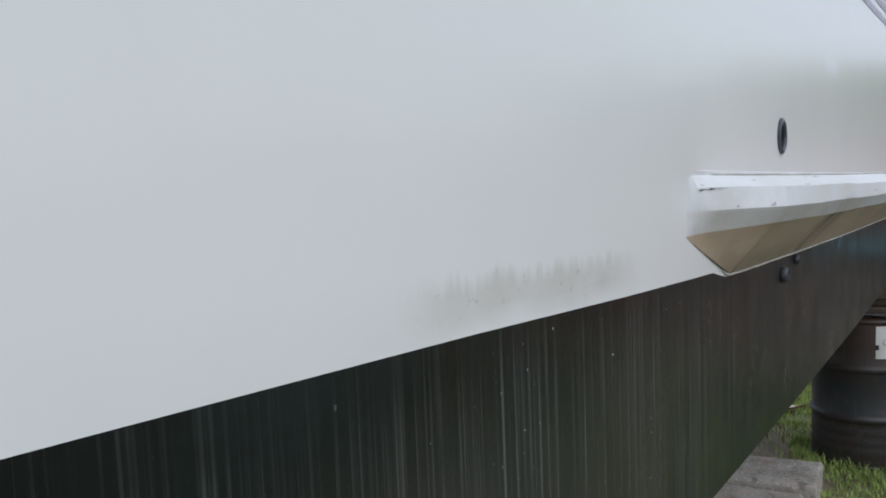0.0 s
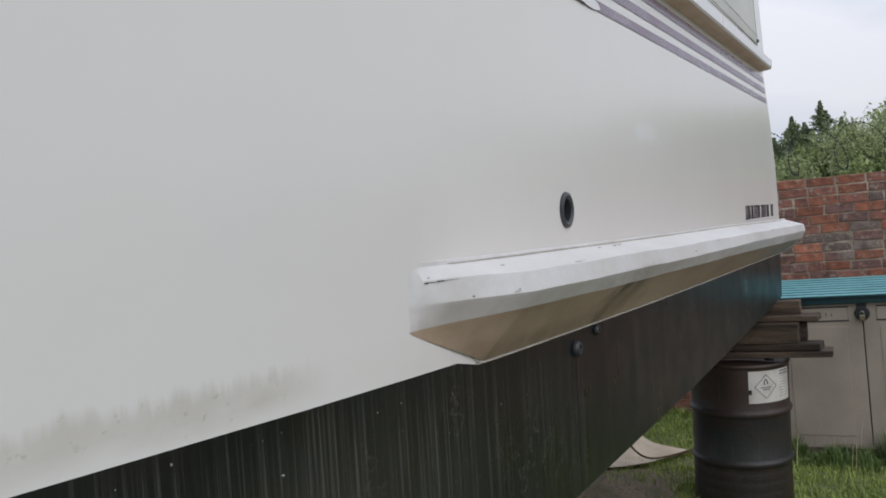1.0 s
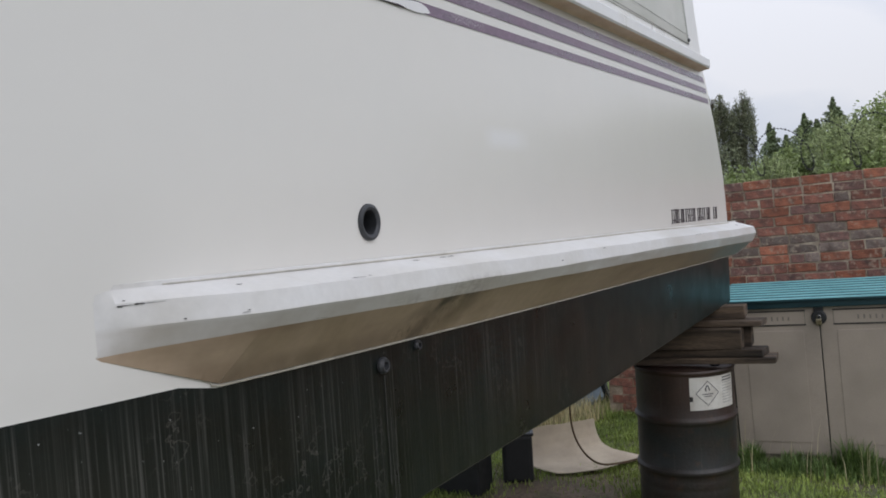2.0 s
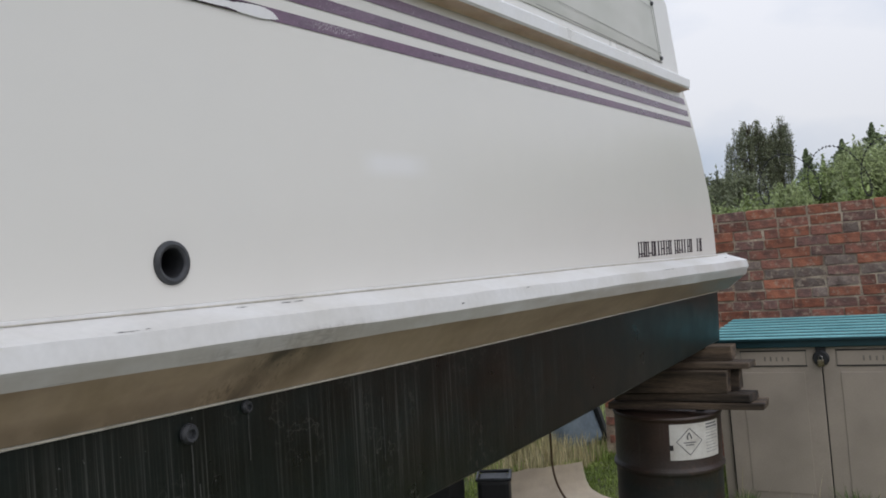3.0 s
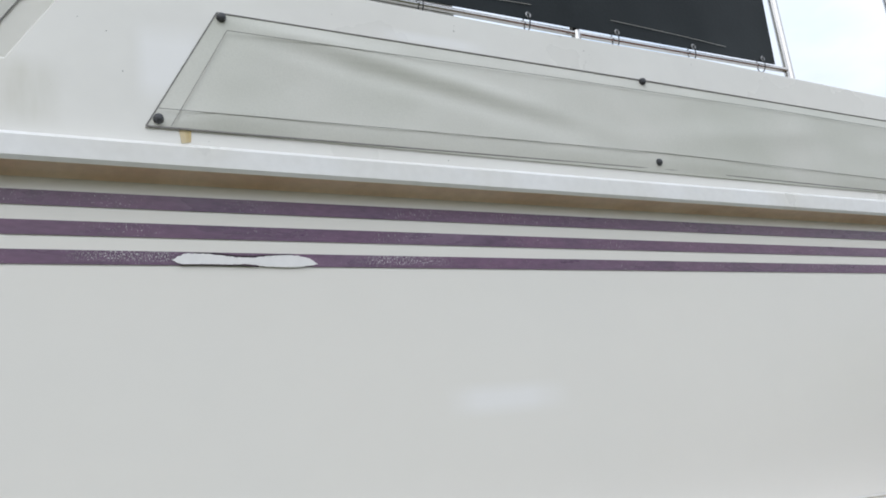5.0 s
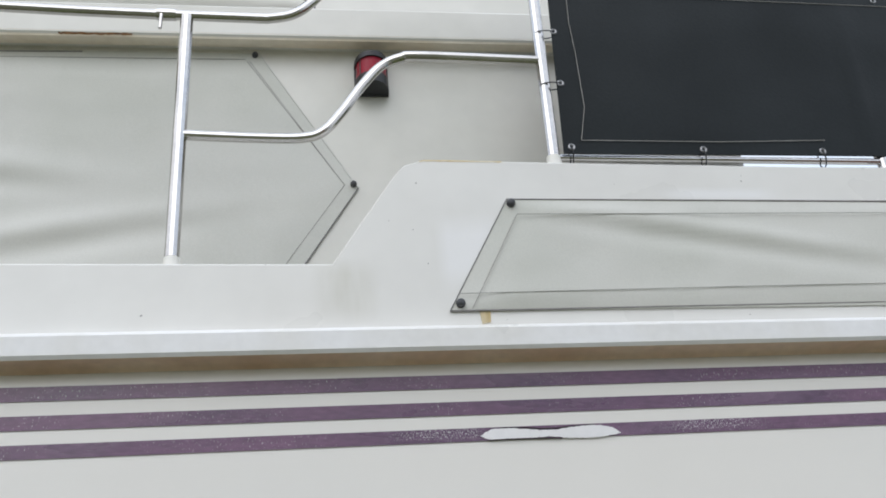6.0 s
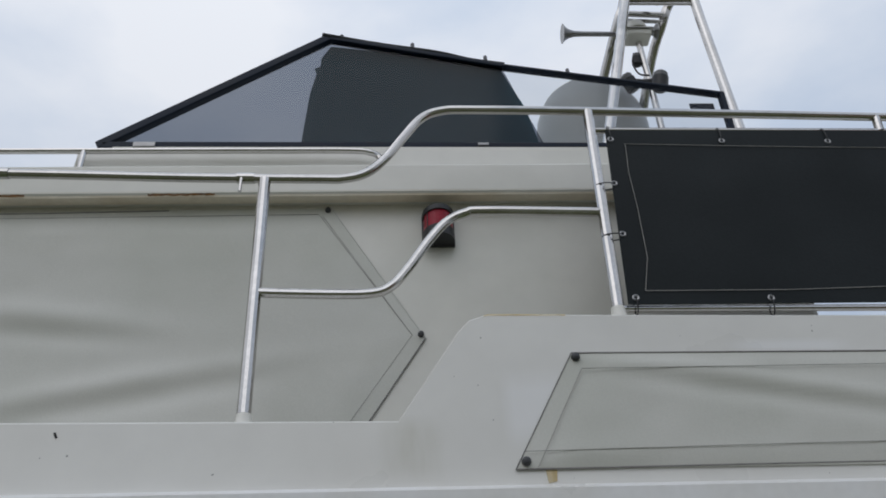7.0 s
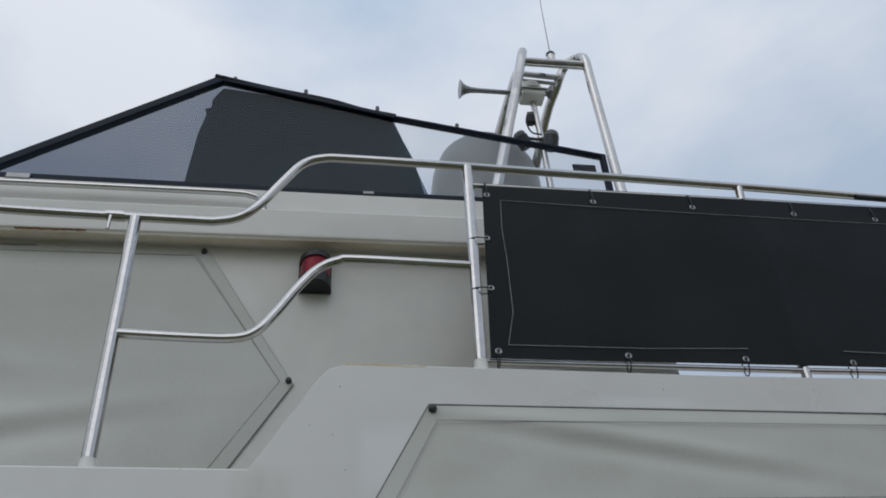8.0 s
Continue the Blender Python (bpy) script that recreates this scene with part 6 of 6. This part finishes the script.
def blades(name, label, spots, heights, mat, seed, lean=0.6, width=0.0036):
    """Grass: each blade is a bent, tapering strip of three triangles."""
    r = np.random.RandomState(seed)
    n = len(spots)
    ang = r.uniform(0, 2 * math.pi, n)
    h = np.asarray(heights)
    d = np.stack([np.cos(ang), np.sin(ang), np.zeros(n)], 1)
    side = np.stack([-np.sin(ang), np.cos(ang), np.zeros(n)], 1) * (width * r.uniform(0.6, 1.4, n))[:, None]
    bend = (lean * r.uniform(0.2, 1.3, n) * h)[:, None] * d
    up = np.stack([np.zeros(n), np.zeros(n), h], 1)
    p = np.asarray(spots)
    m = p + up * 0.6 + bend * 0.35
    verts = np.stack([p - side, p + side, m - side * 0.7, m + side * 0.7, p + up * 0.95 + bend], 1).reshape(-1, 3)
    faces = []
    for i in range(n):
        k = 5 * i
        faces += [(k, k + 1, k + 3), (k, k + 3, k + 2), (k + 2, k + 3, k + 4)]
    me = bpy.data.meshes.new(name)
    me.from_pydata(verts.tolist(), [], faces)
    me.materials.append(mat)
    return tagged(new(name, me), label, "grass", kind="stuff")


g = np.random.RandomState(8)


def bare(x, y):
    """Bare soil round the blocks and the carpet, and a scrape before the box."""
    return 1.1 * np.exp(-((x - 3.20) / 0.80) ** 4 - ((y - 1.00) / 0.72) ** 4) * (np.hypot(x - DX, y - DY) > 0.42) + 0.9 * np.exp(-((x - 4.25) / 0.18) ** 2 - ((y + 0.75) / 0.30) ** 2)


xy = np.concatenate([np.stack([g.uniform(2.4, 6.4, 90000), g.uniform(-1.6, 2.8, 90000)], 1), np.stack([g.normal(4.2, 2.2, 60000), g.normal(0.3, 2.4, 60000)], 1)])
n = len(xy)
keep = (g.uniform(0, 1, n) > bare(xy[:, 0], xy[:, 1]) * 0.90) & ~((xy[:, 0] > 4.56) & (xy[:, 0] < 5.32) & (xy[:, 1] < 0.24) & (xy[:, 1] > -1.1)) & (np.hypot(xy[:, 0] - DX, xy[:, 1] - DY) > 0.29) & ~((xy[:, 0] > WX) & (xy[:, 1] < 1.4))
xy = xy[keep]
clump = np.array([0.5 + noise.noise((a * 5.0, b * 5.0, 2.0)) + 0.5 * noise.noise((a * 14.0, b * 14.0, 4.0)) for a, b in xy]).clip(0.1, 1.4)
tall = 0.020 + 0.030 * clump + 0.035 * clump * np.exp(-((np.hypot(xy[:, 0] - DX, xy[:, 1] - DY) - 0.36) / 0.10) ** 2) + 0.03 * (xy[:, 0] > 5.4)
z = np.array([ground_z(a, b) - 0.015 for a, b in xy])
blades("grass", "lush green grass growing over the yard", np.column_stack([xy, z]), tall * g.uniform(0.5, 1.4, len(xy)), M_GRASS, 3)
n = 7000
xy = np.stack([g.normal(4.44, 0.07, n).clip(4.2, 4.55), g.uniform(-1.4, 0.34, n)], 1)
clump = np.array([0.45 + noise.noise((a * 5.0, b * 5.0, 6.0)) + 0.6 * noise.noise((a * 9.0, b * 13.0, 4.0)) for a, b in xy]).clip(0.32, 1.3)
blades("grass", "tall dark green grass along the foot of the storage box", np.column_stack([xy, np.full(n, -0.01)]), 0.17 * clump * g.uniform(0.5, 1.3, n), M_TUFT, 9, 0.5, 0.0042)
n = 9000
xy = np.stack([g.uniform(7.5, 16, n), g.uniform(0.8, 9, n)], 1)
blades("grass", "far green grass beyond the yard", np.column_stack([xy, np.full(n, -0.015)]), 0.16 * g.uniform(0.5, 1.4, n), M_GRASS, 4, width=0.016)
n = 2600
xy = np.stack([g.normal(5.25, 0.30, n), g.normal(1.95, 0.45, n)], 1)
xy = xy[xy[:, 1] > 1.40]
blades("dry_grass", "tall straw-coloured dry grass around the plastic drums", np.column_stack([xy, np.full(len(xy), -0.015)]), 0.19 * g.uniform(0.4, 1.3, len(xy)), M_STRAW, 5, 0.3, 0.004)
n = 46
xy = np.stack([g.uniform(4.2, 4.54, n), g.uniform(-1.2, 0.3, n)], 1)
blades("grass_stalks", "thin dry grass stalks before the storage box", np.column_stack([xy, np.full(n, -0.01)]), 0.34 * g.uniform(0.5, 1.2, n), M_STRAW, 6, 0.25, 0.002)

# ---- bricks of the yard wall, last ----
rng = random.Random(31)
brick_meshes = []
for k in range(12):
    bm = bmesh.new()
    length = 0.206 if k < 9 else 0.098
    box(bm, (-0.05, -length / 2, -0.0328), (0.05, length / 2, 0.0328), 0.007, None, 0.0040, rng)
    brick_meshes.append(finish("brick", bm, (M_BRICK, M_BRICK4, M_BRICK, M_BRICK2, M_BRICK3, M_BRICK4, M_BRICK, M_BRICK, M_BRICK2, M_BRICK, M_BRICK3, M_BRICK4)[k]))


def lay(y0, y1, row0, row1):
    """Courses of bricks: (y, z, which) for each brick."""
    out = []
    for row in range(row0, row1):
        z = WTOP - 0.0375 - row * 0.0750
        y = y1 + (0.105 if row % 2 else 0.0) + rng.uniform(-0.02, 0.02)
        while y > y0:
            k = rng.choice([0, 1, 2, 0, 1, 3, 5, 6, 7, 8, 3, 8]) if rng.random() > 0.10 else rng.choice([9, 10, 11])
            if y > 0.9 and row > 13:
                k = 3
            if 5 <= row <= 7 and rng.random() < 0.45:
                k = 4
            length = 0.206 if k < 9 else 0.098
            out.append((y - length / 2, z - 0.045 * (y - length / 2), k))
            y -= length + 0.010
    return out


for y, z, k in lay(-1.75, 1.28, 0, 20):
    ob = new("brick", brick_meshes[k])
    ob.parent = wall
    ob.location = (WX + 0.053 + rng.uniform(-0.004, 0.004), y, z + rng.uniform(-0.002, 0.002))
    ob.rotation_euler = (rng.uniform(-0.012, 0.012) - 0.045, rng.uniform(-0.02, 0.02), rng.uniform(-0.015, 0.015))
rest = bmesh.new()
for y, z, k in lay(-8.9, -1.98, 0, 25) + lay(-1.75, 1.28, 20, 27):
    length = 0.103 if k < 9 else 0.049
    p = Vector((WX + 0.052, y, z))
    vs = [rest.verts.new(p + Vector((sx * 0.05, sy * length, sz * 0.0325))) for sx in (-1, 1) for sy in (-1, 1) for sz in (-1, 1)]
    for f in ((0, 1, 3, 2), (4, 6, 7, 5), (0, 4, 5, 1), (2, 3, 7, 6), (0, 2, 6, 4), (1, 5, 7, 3)):
        rest.faces.new([vs[i] for i in f])
tagged(part("bricks", rest, M_BRICK, wall), kind="stuff")
